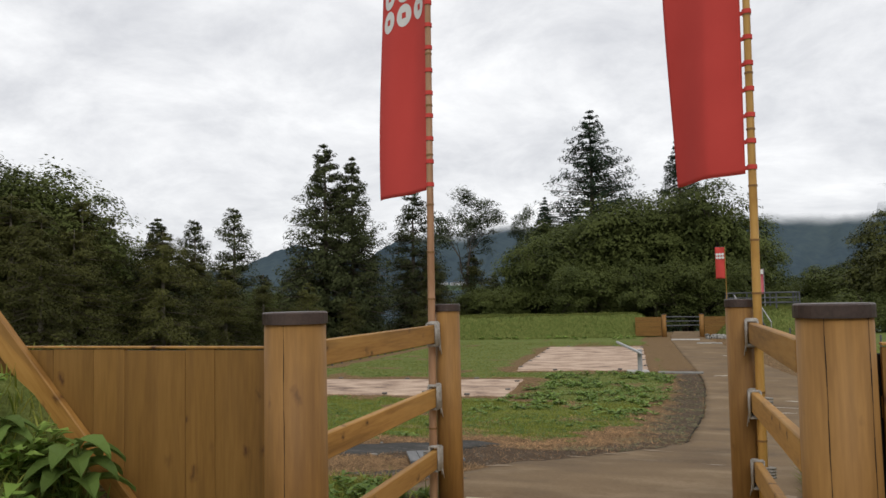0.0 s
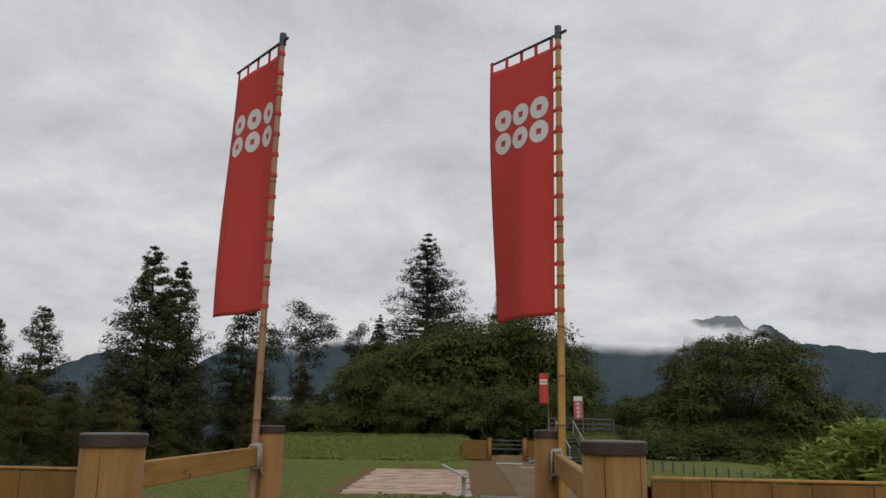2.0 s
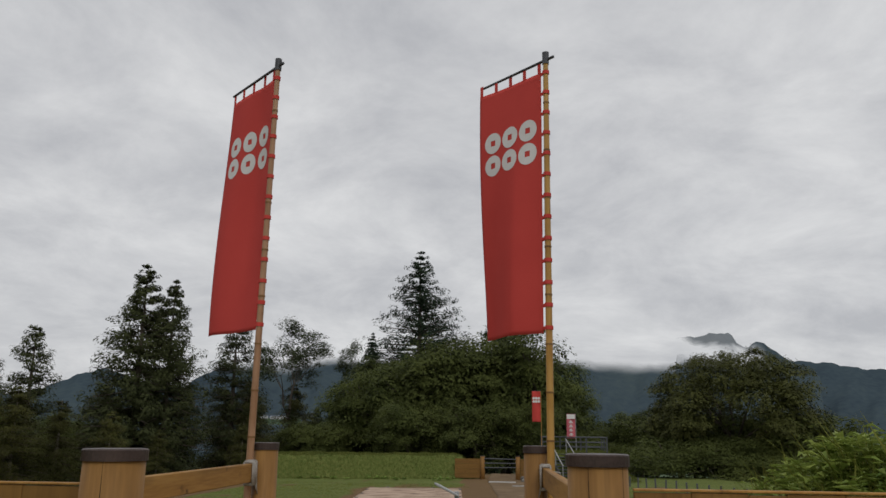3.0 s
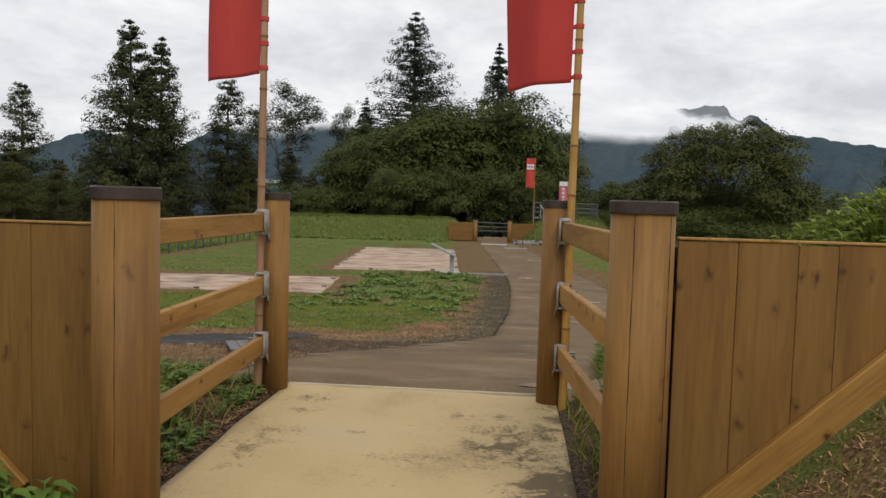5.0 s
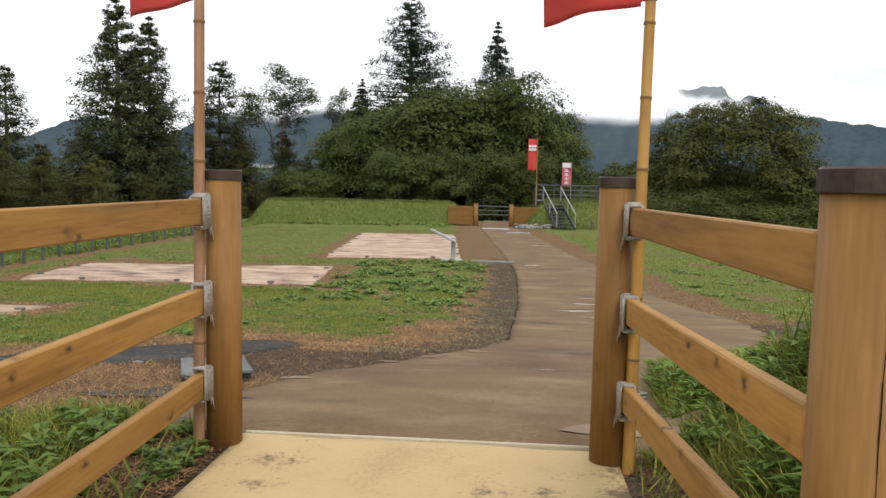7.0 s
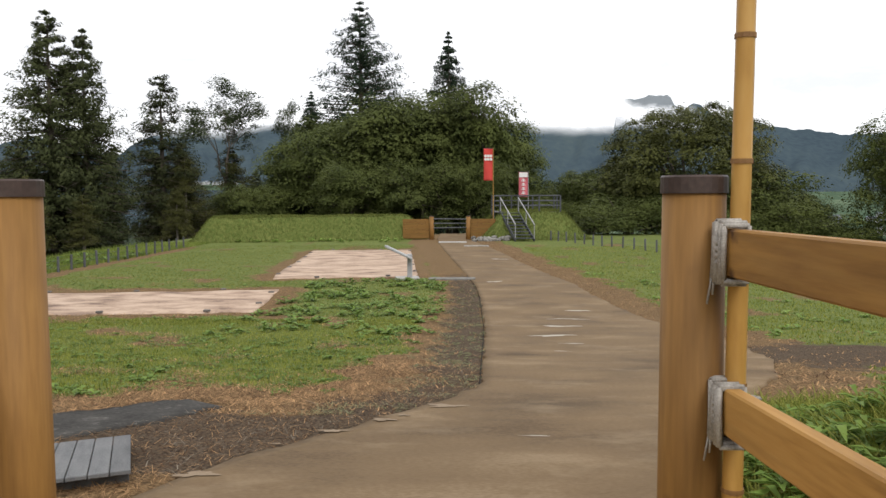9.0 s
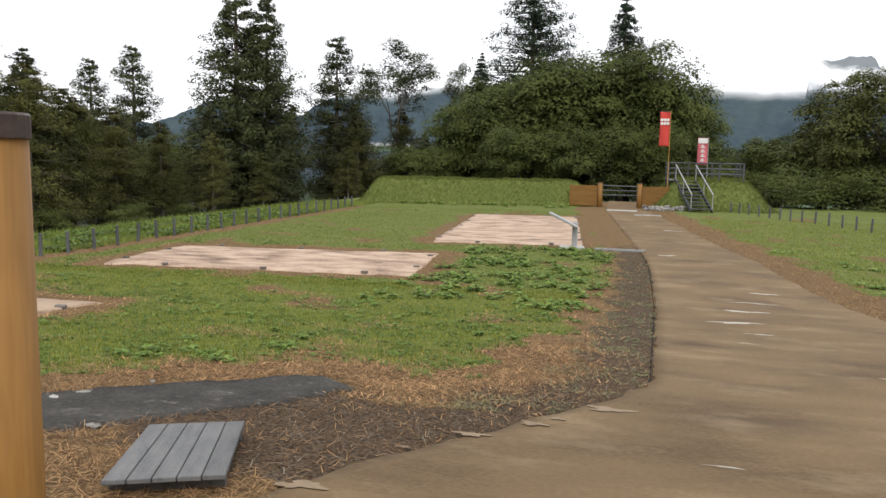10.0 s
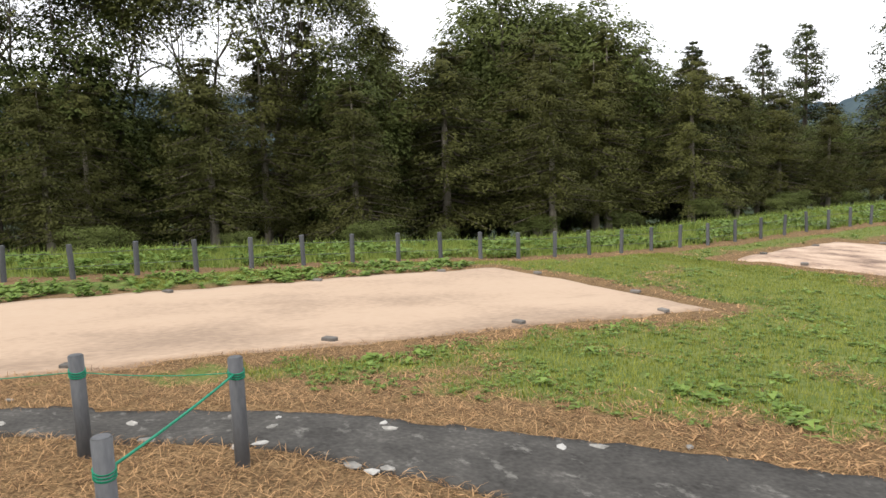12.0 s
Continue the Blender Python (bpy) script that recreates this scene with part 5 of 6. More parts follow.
def broadleaf(name, seed, height, width, clumps, n_leaf, mat, label, size=0.16, clump=0.75, low=0.12, sparse=False):
    """A broad tree: forked trunk, limbs reaching to each clump of leaves, an uneven crown with gaps."""
    r = np.random.default_rng(seed)
    thing = empty(name, (0, 0, 0))
    bm = bmesh.new()
    fork = height * (0.32 if not sparse else 0.4)
    rod(bm, (0, 0, -1.0), (0.1, 0, fork), 0.026 * height, 0.018 * height, 9)
    lobes = []
    for k in range(9):
        a = 2 * math.pi * k / 9 + r.uniform(-0.3, 0.3)
        rr = width * 0.5 * r.uniform(0.3, 0.68) * (0.35 if k % 3 == 2 else 1)
        zz = height * (r.uniform(0.40, 0.62) if k % 3 else r.uniform(0.64, 0.79))
        c = np.array([rr * math.cos(a), rr * math.sin(a), zz])
        lobes.append((c, width * r.uniform(0.2, 0.3), height * r.uniform(0.13, 0.19)))
        knee = np.array([0.1, 0, fork]) * 0.4 + c * 0.6 * np.array([0.7, 0.7, 0.9])
        rod(bm, (0.1, 0, fork * 0.95), tuple(knee), 0.012 * height, 0.008 * height, 6, False)
        rod(bm, tuple(knee), tuple(c), 0.008 * height, 0.003 * height, 5, False)
    pts, nrm = [], []
    for k in range(clumps):
        c, rx, rz = lobes[int(r.integers(0, len(lobes)))]
        d = r.normal(size=3)
        d /= np.linalg.norm(d)
        p = c + d * np.array([rx, rx, rz]) * r.uniform(0.75, 1.12)
        if not sparse and r.uniform() < 0.3:
            p[2] = height * r.uniform(low, 0.45)
            ang = r.uniform(0, 2 * math.pi)
            p[:2] = np.array([math.cos(ang), math.sin(ang)]) * width * 0.5 * r.uniform(0.5, 0.95)
        rod(bm, tuple(c * 0.8 + np.array([0, 0, 0.1])), tuple(p), 0.03 if not sparse else 0.035, 0.008, 4, False)
        q, nn = spray(r, p, d, clump * r.uniform(0.65, 1.3), n_leaf, k)
        pts.append(q)
        nrm.append(nn)
    part("trunk", bm, BARK, thing)
    V = quads(np.concatenate(pts), size, 0.65, r, np.concatenate(nrm))
    V = np.concatenate([V] + [shell(r, c, rx * 0.95, rz * 0.95, 0 if sparse else int(520 * rx * rx / (size * 10) ** 2 / 4) + 150, size * 1.15) for c, rx, rz in lobes])
    leaves("crown", V, mat, thing)
    return tagged(thing, label, "tree")


def dome_tree(name, seed, height, width, lobes, sprays, n_leaf, mat, label, size=0.1, clump=0.9):
    """A round spreading tree: short trunk, heavy limbs, and a domed crown of many billowing lobes."""
    r = np.random.default_rng(seed)
    thing = empty(name, (0, 0, 0))
    bm = bmesh.new()
    rod(bm, (0, 0, -1.0), (0.1, 0, height * 0.3), 0.05 * height, 0.035 * height, 10)
    V = []
    for k in range(lobes):
        # lobes spread evenly over the dome
        z = -0.42 + 1.40 * (k + 0.5) / lobes
        a = 2.399963 * k + r.uniform(-0.25, 0.25)
        f = math.sqrt(max(0.0, 1 - z * z))
        d = np.array([f * math.cos(a), f * math.sin(a), z])
        c = np.array([0, 0, height * 0.50]) + d * np.array([width * 0.39, width * 0.39, height * 0.36]) * r.uniform(0.80, 1.12)
        rx, rz = width * r.uniform(0.105, 0.155), height * r.uniform(0.10, 0.14)
        if k % 5 == 0:
            limb = bmesh.new()
            rod(limb, (0.1, 0, height * 0.27), tuple(c), 0.014 * height, 0.004 * height, 6, False)
            part("limb", limb, BARK, thing)
        V.append(shell(r, c, rx * 0.95, rz * 0.95, 300, size * 1.1))
        for j in range(sprays):
            e = r.normal(size=3) + d * 0.9
            e /= np.linalg.norm(e)
            q, nn = spray(r, c + e * np.array([rx, rx, rz]), e, clump * r.uniform(0.6, 1.25), n_leaf, j)
            V.append(quads(q, size, 0.65, r, nn))
    part("trunk", bm, BARK, thing)
    leaves("crown", np.concatenate(V), mat, thing)
    return tagged(thing, label, "tree")


def open_tree(name, seed, height, width, mat, label, first=0.34, lean=0.0, ivy=False, levels=4, tuft=0.5, n_leaf=42, size=0.1):
    """A thin open tree: a leaning stem that forks again and again, with leaves in tufts at the ends."""
    r = np.random.default_rng(seed)
    thing = empty(name, (0, 0, 0))
    segs, ends = [], []

    def grow(p, d, ln, rad, level):
        for h in range(2):
            e = d + 0.16 * r.normal(size=3)
            q = p + e / np.linalg.norm(e) * ln / 2
            segs.append((p, q, rad, rad * 0.8))
            p, rad = q, rad * 0.8
        if level <= 1:
            ends.append(p)
        if level == 0:
            return
        for k in range(3 if level > 2 or r.uniform() < 0.4 else 2):
            a = r.uniform(0, 2 * math.pi)
            side = np.cross(d, np.array([math.cos(a), math.sin(a), 0.3]))
            side /= np.linalg.norm(side) + 1e-9
            e = d * math.cos(0.62) + side * math.sin(0.62) + np.array([0, 0, 0.10])
            grow(p, e / np.linalg.norm(e), ln * r.uniform(0.6, 0.82), rad * 0.68, level - 1)

    stem = np.array([lean, 0, 1.0])
    stem /= np.linalg.norm(stem)
    grow(np.zeros(3), stem, 1.0, 0.075, levels)
    P = np.array(ends)
    grow_z = height * (1 - first)
    sx = width / 2 / np.percentile(np.hypot(P[:, 0] - P[:, 0].mean(), P[:, 1]), 92)
    zmax = P[:, 2].max()
    # the stem takes the first share of the height, the fork the rest
    place = lambda p: np.array([p[0] * sx, p[1] * sx, height * first * p[2] if p[2] < 1 else height * first + grow_z * (p[2] - 1) / (zmax - 1)])
    bm = bmesh.new()
    for p, q, r0, r1 in segs:
        rod(bm, tuple(place(p)), tuple(place(q)), r0 * height * 0.19, r1 * height * 0.19, 6, False)
    part("trunk", bm, BARK, thing)
    V = []
    for j, p in enumerate(ends):
        d = r.normal(size=3) + np.array([0, 0, 0.5])
        q, nn = spray(r, place(p), d / np.linalg.norm(d), tuft * r.uniform(0.6, 1.35), n_leaf, j)
        V.append(quads(q, size, 0.6, r, nn))
    if ivy:
        for j in range(44):
            t = r.uniform(0.05, 1.25)
            c = place(stem * t) + r.normal(size=3) * np.array([0.3, 0.3, 0.2])
            q, nn = spray(r, c, np.array([0, 0, 1.0]), 0.55, n_leaf, j)
            V.append(quads(q, size, 0.6, r, nn))
    leaves("crown", np.concatenate(V), mat, thing)
    return tagged(thing, label, "tree")


def planted(proto, x, y, top=None, z=None, wide=1.0, turn=None, native=1.0):
    """Moves a tree, or a copy of it, to its place; top: the height of its tip above the datum."""
    base = ground_at(x, y) if z is None else z
    s = (top - base) / native if top is not None else 1.0
    a = turn if turn is not None else (x * 37 + y * 61) % 360
    return pose(x, y, base, 0, 0, a) @ Matrix.Diagonal((s * wide, s * wide, s, 1))


SUGI_H, FIR_H, BROAD_H, HINOKI_H = 14.0, 20.0, 10.0, 11.0
BROAD_TOP = 9.1
sugi = conifer("cedar_tree", 11, SUGI_H, 4.4, 40, 9, 0.68, 42, 0.10, LEAF_CEDAR, "tall dark cedar with clumped drooping branches", bare=0.02, ragged=0.40, power=0.74, size=0.12, gaps=0.04, plump=0.46, ends=0.5)
sugi2 = conifer("cedar_tree", 12, SUGI_H, 3.9, 24, 8, 0.85, 56, 0.06, LEAF_CEDAR, "slim dark cedar with ragged tufted branches", bare=0.04, ragged=0.42, power=0.62, size=0.12, gaps=0.12, plump=0.5, ends=1.0)
spire = conifer("fir_tree", 13, FIR_H, 8.8, 40, 10, 0.85, 24, -0.06, LEAF_FIR, "tall open fir with thin level branches", bare=0.12, ragged=0.32, power=0.78, size=0.14, gaps=0.05)
fir = conifer("fir_tree", 14, FIR_H, 9.4, 44, 10, 0.85, 28, 0.34, LEAF_FIR, "dense dark pointed fir", bare=0.1, ragged=0.16, power=1.05, size=0.15)
hinoki = [conifer("cypress_tree", 50 + k, HINOKI_H, 2.9 + 0.4 * k, 27, 8, 0.78, 74, 0.20, LEAF_OLIVE, "olive-green woodland cypress with soft ragged branches", bare=0.14, ragged=0.5, power=0.5, size=0.082, gaps=0.12, plump=0.55, bark=BARK_PALE) for k in range(2)]
broad = [broadleaf("broadleaf_tree", 20 + k, BROAD_H, 9.5, 190, 165, LEAF_BROAD, "broad dark green tree with an uneven crown", size=0.105, clump=1.05) for k in range(3)]
slimb = [broadleaf("broadleaf_tree", 30 + k, BROAD_H, 5.6, 150, 125, LEAF_BROAD, "slender leafy woodland tree", size=0.08, clump=0.75, low=0.05) for k in range(3)]
airy = open_tree("airy_tree", 41, 15.0, 8.0, LEAF_PALE, "thin open tree with ivy-clad stem and pale foliage", 0.42, -0.30, True, 5, 0.80, 66, 0.095)
tall = open_tree("tall_open_tree", 46, 15.0, 8.5, LEAF_OAK, "tall thin tree with dark leaf tufts and bare limbs", 0.36, 0.05, False, 5, 1.25, 78, 0.105)
oak = dome_tree("evergreen_oak", 47, 10.0, 12.6, 46, 9, 120, LEAF_OAK, "broad round evergreen tree with a billowing dark crown", 0.10, 0.85)
shrub = broadleaf("shrub", 44, 4.0, 5.5, 50, 110, LEAF_BROAD, "low dark undergrowth bush at the wood's edge", size=0.065, clump=0.65, low=0.1)

used = set()


def plant(proto, native, x, y, top, wide=1.0, z=None, turn=None):
    m = planted(proto, x, y, top, z, wide, turn, native)
    if proto.name in used:
        return copy_thing(proto, m @ Matrix.Diagonal((1 / proto.scale[0], 1 / proto.scale[1], 1 / proto.scale[2], 1)))
    used.add(proto.name)
    proto.matrix_basis = m
    return proto


plant(sugi, SUGI_H, -28.1, 59.0, 14.6, 0.95)
plant(sugi, SUGI_H, -25.9, 59.6, 13.4, 0.8, turn=130)
plant(sugi2, SUGI_H, -24.8, 71.1, 11.9, 1.0)
plant(sugi2, SUGI_H, -29.6, 72.0, 6.0, 0.8)
plant(hinoki[0], HINOKI_H, -24.2, 73.5, 6.2, 1.3)
plant(hinoki[1], HINOKI_H, -22.6, 70.5, 4.6, 1.2)
plant(hinoki[1], HINOKI_H, -26.8, 74.5, 5.4, 1.2)
plant(sugi, SUGI_H, -20.6, 86.0, 4.0, 1.0)
plant(hinoki[0], HINOKI_H, -31.5, 60.5, 5.0, 1.3)
plant(sugi2, SUGI_H, -37.0, 58.9, 9.6, 0.95)
plant(sugi2, SUGI_H, -44.4, 63.4, 9.3, 0.9)
plant(spire, FIR_H, -11.5, 103.2, 25.7, 0.93)
plant(fir, FIR_H, -0.2, 98.1, 20.9, 0.85)
plant(fir, FIR_H, -15.4, 90.6, 12.9, 0.95)
plant(airy, 15.0, -24.4, 92.0, 14.4, 1.1, turn=0)
plant(hinoki[1], HINOKI_H, -25.2, 93.0, 7.0, 1.1)
plant(hinoki[0], HINOKI_H, -19.4, 96.5, 6.0, 1.1)
plant(hinoki[0], HINOKI_H, -22.5, 91.0, 3.6, 1.3)
plant(airy, 15.0, -19.3, 96.0, 12.4, 0.7, turn=200)
for i, (x, y, top, w) in enumerate(((-15.2, 82.3, 6.8, 0.9), (-11.6, 79.2, 8.4, 0.95), (-7.0, 78.5, 10.2, 1.0), (-3.0, 79.0, 12.0, 1.0), (0.8, 78.0, 11.4, 0.95), (4.0, 79.0, 10.0, 0.8), (6.2, 82.0, 7.6, 0.7), (-12.0, 88.0, 9.5, 0.9),
                                   (-8.0, 70.0, 4.6, 1.1), (-2.0, 69.0, 4.6, 1.1), (3.2, 70.0, 4.2, 1.0), (8.4, 74.0, 2.0, 1.1), (-18.0, 76.0, 2.8, 1.2), (-22.0, 79.0, 1.2, 1.4), (11.6, 80.0, 2.6, 1.1))):
    plant(broad[i % 3], BROAD_TOP, x, y, top, w, turn=i * 77)
for i, (x, y, top, w) in enumerate(((13.0, 72.5, 3.6, 1.0), (32.0, 57.0, 7.6, 0.75), (36.0, 60.0, 8.0, 0.8), (12.6, 72.0, 3.2, 1.2))):
    plant(broad[(i + 1) % 3], BROAD_TOP, x, y, top, w, turn=i * 53 + 20)
plant(oak, 9.5, 18.7, 64.0, 7.8, 0.93, turn=30)
for i, (x, y, top) in enumerate(((11.5, 66.0, 0.6), (14.5, 63.5, 1.4), (17.5, 62.0, 1.2), (20.5, 61.0, 1.6), (23.5, 60.5, 1.0), (26.0, 62.0, 0.8), (9.0, 68.5, 0.8), (19.0, 66.0, 3.2), (24.0, 63.5, 3.0), (15.0, 67.0, 3.0))):
    plant(shrub, 3.6, x, y, top, 1.45, turn=i * 61)
for i in range(7):
    x, y = 11.5 + 2.8 * i, 58.0 + 0.8 * math.sin(i * 2.0)
    plant(shrub, 3.6, x, y, ground_at(x, y) + 2.0 + 0.6 * math.sin(i * 1.9), 1.6, z=ground_at(x, y) - 0.9, turn=i * 47)
# the wood along the slope beside the lawn: x, y, top, kind
WOODS = ((-33.0, 8.9, 7.2, 0), (-28.5, 40.5, 4.7, 5), (-28.2, 44.6, 3.9, 6), (-26.8, 47.0, 3.2, 5), (-25.0, 50.0, 2.6, 6), (-32.9, 6.0, 5.2, 0), (-30.5, 9.0, 4.4, 6), (-34.5, 10.6, 4.2, 1), (-27.8, 12.9, 4.9, 5), (-36.0, 13.6, 5.6, 0), (-31.5, 16.0, 6.2, 6), (-34.5, 19.0, 7.6, 5), (-30.2, 20.0, 6.0, 0), (-33.7, 22.6, 7.4, 5), (-29.0, 23.4, 6.0, 6), (-34.2, 26.4, 6.2, 3),
         (-24.6, 25.9, 5.3, 5), (-33.1, 30.4, 9.9, 0), (-31.0, 33.0, 9.0, 2), (-36.0, 31.0, 10.3, 1), (-36.0, 34.5, 10.2, 2), (-28.6, 28.0, 6.6, 6), (-33.4, 33.4, 9.7, 1), (-28.2, 32.0, 6.8, 5), (-28.0, 37.5, 6.3, 3), (-25.2, 34.5, 5.2, 6), (-32.0, 37.6, 6.7, 5), (-34.0, 39.6, 6.2, 0), (-31.3, 44.6, 4.4, 1), (-27.2, 40.0, 4.2, 5),
         (-34.5, 42.0, 5.6, 2), (-38.0, 46.0, 5.6, 0), (-40.5, 36.0, 9.8, 1), (-39.0, 30.0, 7.2, 5), (-27.5, 7.5, 4.0, 5), (-30.0, 2.0, 6.0, 6), (-27.0, -3.0, 6.5, 0), (-36.0, -2.0, 9.0, 2), (-26.5, 18.0, 4.0, 6), (-26.8, 30.0, 5.0, 5),
         (-34.0, 50.0, 3.4, 5), (-29.5, 50.5, 2.4, 0), (-40.0, 52.0, 4.0, 2), (-31.5, 64.0, 2.4, 1), (-21.0, 64.0, 2.0, 5), (-36.0, 66.0, 3.0, 2), (-46.0, 48.0, 6.5, 0), (-24.0, 55.0, 1.4, 6), (-33.0, 56.0, 2.4, 5))
for i, (x, y, top, k) in enumerate(WOODS):
    if k == 3:
        plant(sugi, SUGI_H, x, y, top, 1.1, turn=i * 41)
    elif k >= 5:
        plant(hinoki[k - 5], HINOKI_H, x, y, top, 1.15 + 0.15 * math.sin(i), turn=i * 41)
    else:
        plant(slimb[k], BROAD_TOP, x, y, top, 1.05 + 0.12 * math.sin(i), turn=i * 67)
for i, (x, y, top, w) in enumerate(((-34.9, 7.7, 12.5, 0.9), (-34.8, 10.3, 12.0, 0.8), (-35.0, 5.6, 12.5, 1.0), (-34.5, 15.0, 12.5, 0.85), (-33.8, 17.2, 13.0, 0.85), (-35.0, 19.4, 11.0, 0.7), (-36.0, 2.0, 12.0, 1.0))):
    plant(tall, 15.0, x, y, top, w, turn=i * 97)
for i in range(0, 26, 2):
    x, y = -23.0 - 3.2 * ((i * 7) % 5) / 5, -4 + 2.1 * i
    plant(shrub, 4.0, x, y, ground_at(x, y) + 0.9 + 0.7 * ((i * 3) % 4) / 4, 1.25, turn=i * 31)
# deeper wood behind, seen as dark gaps and tops
for i in range(26):
    x, y = -40 - 8 * ((i * 5) % 7) / 7, -8 + 3.2 * i
    top = 3.0 if y < 20 else (6.4 if y < 42 else 2.6)
    plant((slimb[i % 3], hinoki[i % 2])[i % 2], BROAD_TOP if i % 2 == 0 else HINOKI_H, x, y, top + 0.8 * math.sin(i * 2.2), 1.4, turn=i * 59)
for i in range(7):
    x, y = 12 - 8.2 * i, 112 + 7 * math.sin(i * 1.7)
    plant(broad[i % 3], BROAD_TOP, x, y, ground_at(x, y) + 7.5 + 1.5 * math.sin(i * 2.1), 1.3, turn=i * 83)


# ---- mountains, valley and clouds ----
def far_hills(name, rows, dist, label, clouds, colours):
    """A wooded ridge: rows of azimuth (degrees right of ahead) and elevation of the crest (degrees)."""
    az = np.arange(rows[0][0], rows[-1][0] + 0.01, 0.25)
    el = np.interp(az, [r[0] for r in rows], [r[1] for r in rows]) + 0.05 * np.sin(az * 1.9) + 0.05 * np.sin(az * 4.3 + 1) + 0.03 * np.sin(az * 9.1)
    k = 24
    t = np.linspace(0, 1, k)
    A, T = np.meshgrid(np.radians(az), t, indexing="ij")
    D = dist * (0.72 + 0.28 * T)
    H = dist * np.tan(np.radians(el))[:, None]
    Z = -80 + (H + 80) * T ** 1.15 + 14 * np.sin(A * 60 + T * 5) * T * (1 - T) * 4 + 8 * np.sin(A * 170 - T * 9) * T * (1 - T) * 4
    X, Y = D * np.sin(A), D * np.cos(A)
    v = np.stack([X, Y, Z], -1).reshape(-1, 3)
    i = (np.arange(len(az) - 1)[:, None] * k + np.arange(k - 1)).ravel()
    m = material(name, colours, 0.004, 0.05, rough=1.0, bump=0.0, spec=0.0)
    n, l = m.node_tree.nodes, m.node_tree.links
    if clouds == "band":
        # a streamer of cloud lies across the slope
        geo = n.new("ShaderNodeNewGeometry")
        nz = n.new("ShaderNodeTexNoise")
        nz.inputs["Scale"].default_value, nz.inputs["Detail"].default_value = 0.004, 6
        l.new(geo.outputs["Position"], nz.inputs["Vector"])
        sp = n.new("ShaderNodeSeparateXYZ")
        l.new(geo.outputs["Position"], sp.inputs[0])
        v1 = n.new("ShaderNodeMath")
        v1.operation = "MULTIPLY_ADD"
        v1.inputs[1].default_value = 170
        l.new(nz.outputs[0], v1.inputs[0])
        l.new(sp.outputs[2], v1.inputs[2])
        v2, v8 = n.new("ShaderNodeMapRange"), n.new("ShaderNodeMath")
        v2.inputs["From Min"].default_value, v2.inputs["From Max"].default_value, v2.inputs["To Min"].default_value, v2.inputs["To Max"].default_value = 660, 770, -55, 0
        l.new(sp.outputs[0], v2.inputs["Value"])
        l.new(v1.outputs[0], v8.inputs[0])
        l.new(v2.outputs[0], v8.inputs[1])
        v3 = n.new("ShaderNodeMapRange")
        v3.interpolation_type = "SMOOTHSTEP"
        v3.inputs["From Min"].default_value, v3.inputs["From Max"].default_value, v3.inputs["To Min"].default_value, v3.inputs["To Max"].default_value = 900, 1010, 1, 0
        l.new(sp.outputs[0], v3.inputs["Value"])
        v4 = n.new("ShaderNodeMapRange")
        v4.interpolation_type = "SMOOTHSTEP"
        v4.inputs["From Min"].default_value, v4.inputs["From Max"].default_value = 290, 350
        l.new(v8.outputs[0], v4.inputs["Value"])
        v5 = n.new("ShaderNodeMapRange")
        v5.interpolation_type = "SMOOTHSTEP"
        v5.inputs["From Min"].default_value, v5.inputs["From Max"].default_value, v5.inputs["To Min"].default_value, v5.inputs["To Max"].default_value = 425, 472, 1, 0
        l.new(v8.outputs[0], v5.inputs["Value"])
        v6, v7 = n.new("ShaderNodeMath"), n.new("ShaderNodeMath")
        v6.operation = v7.operation = "MULTIPLY"
        l.new(v4.outputs[0], v6.inputs[0])
        l.new(v5.outputs[0], v6.inputs[1])
        l.new(v6.outputs[0], v7.inputs[0])
        l.new(v3.outputs[0], v7.inputs[1])
        tr = n.new("ShaderNodeBsdfTransparent")
        mx = n.new("ShaderNodeMixShader")
        # thin mist over the whole of that shoulder: sky let through the slope
        mist, both = n.new("ShaderNodeMath"), n.new("ShaderNodeMath")
        mist.operation, both.operation = "MULTIPLY", "MAXIMUM"
        mist.inputs[1].default_value = 0.2
        l.new(v3.outputs[0], mist.inputs[0])
        l.new(v7.outputs[0], both.inputs[0])
        l.new(mist.outputs[0], both.inputs[1])
        l.new(both.outputs[0], mx.inputs[0])
        l.new(n["Principled BSDF"].outputs[0], mx.inputs[1])
        l.new(tr.outputs[0], mx.inputs[2])
        l.new(mx.outputs[0], n["Material Output"].inputs["Surface"])
    elif clouds:
        geo = n.new("ShaderNodeNewGeometry")
        sp = n.new("ShaderNodeSeparateXYZ")
        l.new(geo.outputs["Position"], sp.inputs[0])
        nz = n.new("ShaderNodeTexNoise")
        nz.inputs["Scale"].default_value, nz.inputs["Detail"].default_value = 0.0035, 6
        l.new(geo.outputs["Position"], nz.inputs["Vector"])
        ad = n.new("ShaderNodeMath")
        ad.operation = "MULTIPLY_ADD"
        ad.inputs[1].default_value = clouds[2]
        l.new(nz.outputs[0], ad.inputs[0])
        l.new(sp.outputs[2], ad.inputs[2])
        mr = n.new("ShaderNodeMapRange")
        mr.interpolation_type = "SMOOTHSTEP"
        mr.inputs["From Min"].default_value, mr.inputs["From Max"].default_value = clouds[0] + clouds[2] / 2, clouds[1] + clouds[2] / 2
        l.new(ad.outputs[0], mr.inputs["Value"])
        tr = n.new("ShaderNodeBsdfTransparent")
        mx = n.new("ShaderNodeMixShader")
        l.new(mr.outputs[0], mx.inputs[0])
        l.new(n["Principled BSDF"].outputs[0], mx.inputs[1])
        l.new(tr.outputs[0], mx.inputs[2])
        l.new(mx.outputs[0], n["Material Output"].inputs["Surface"])
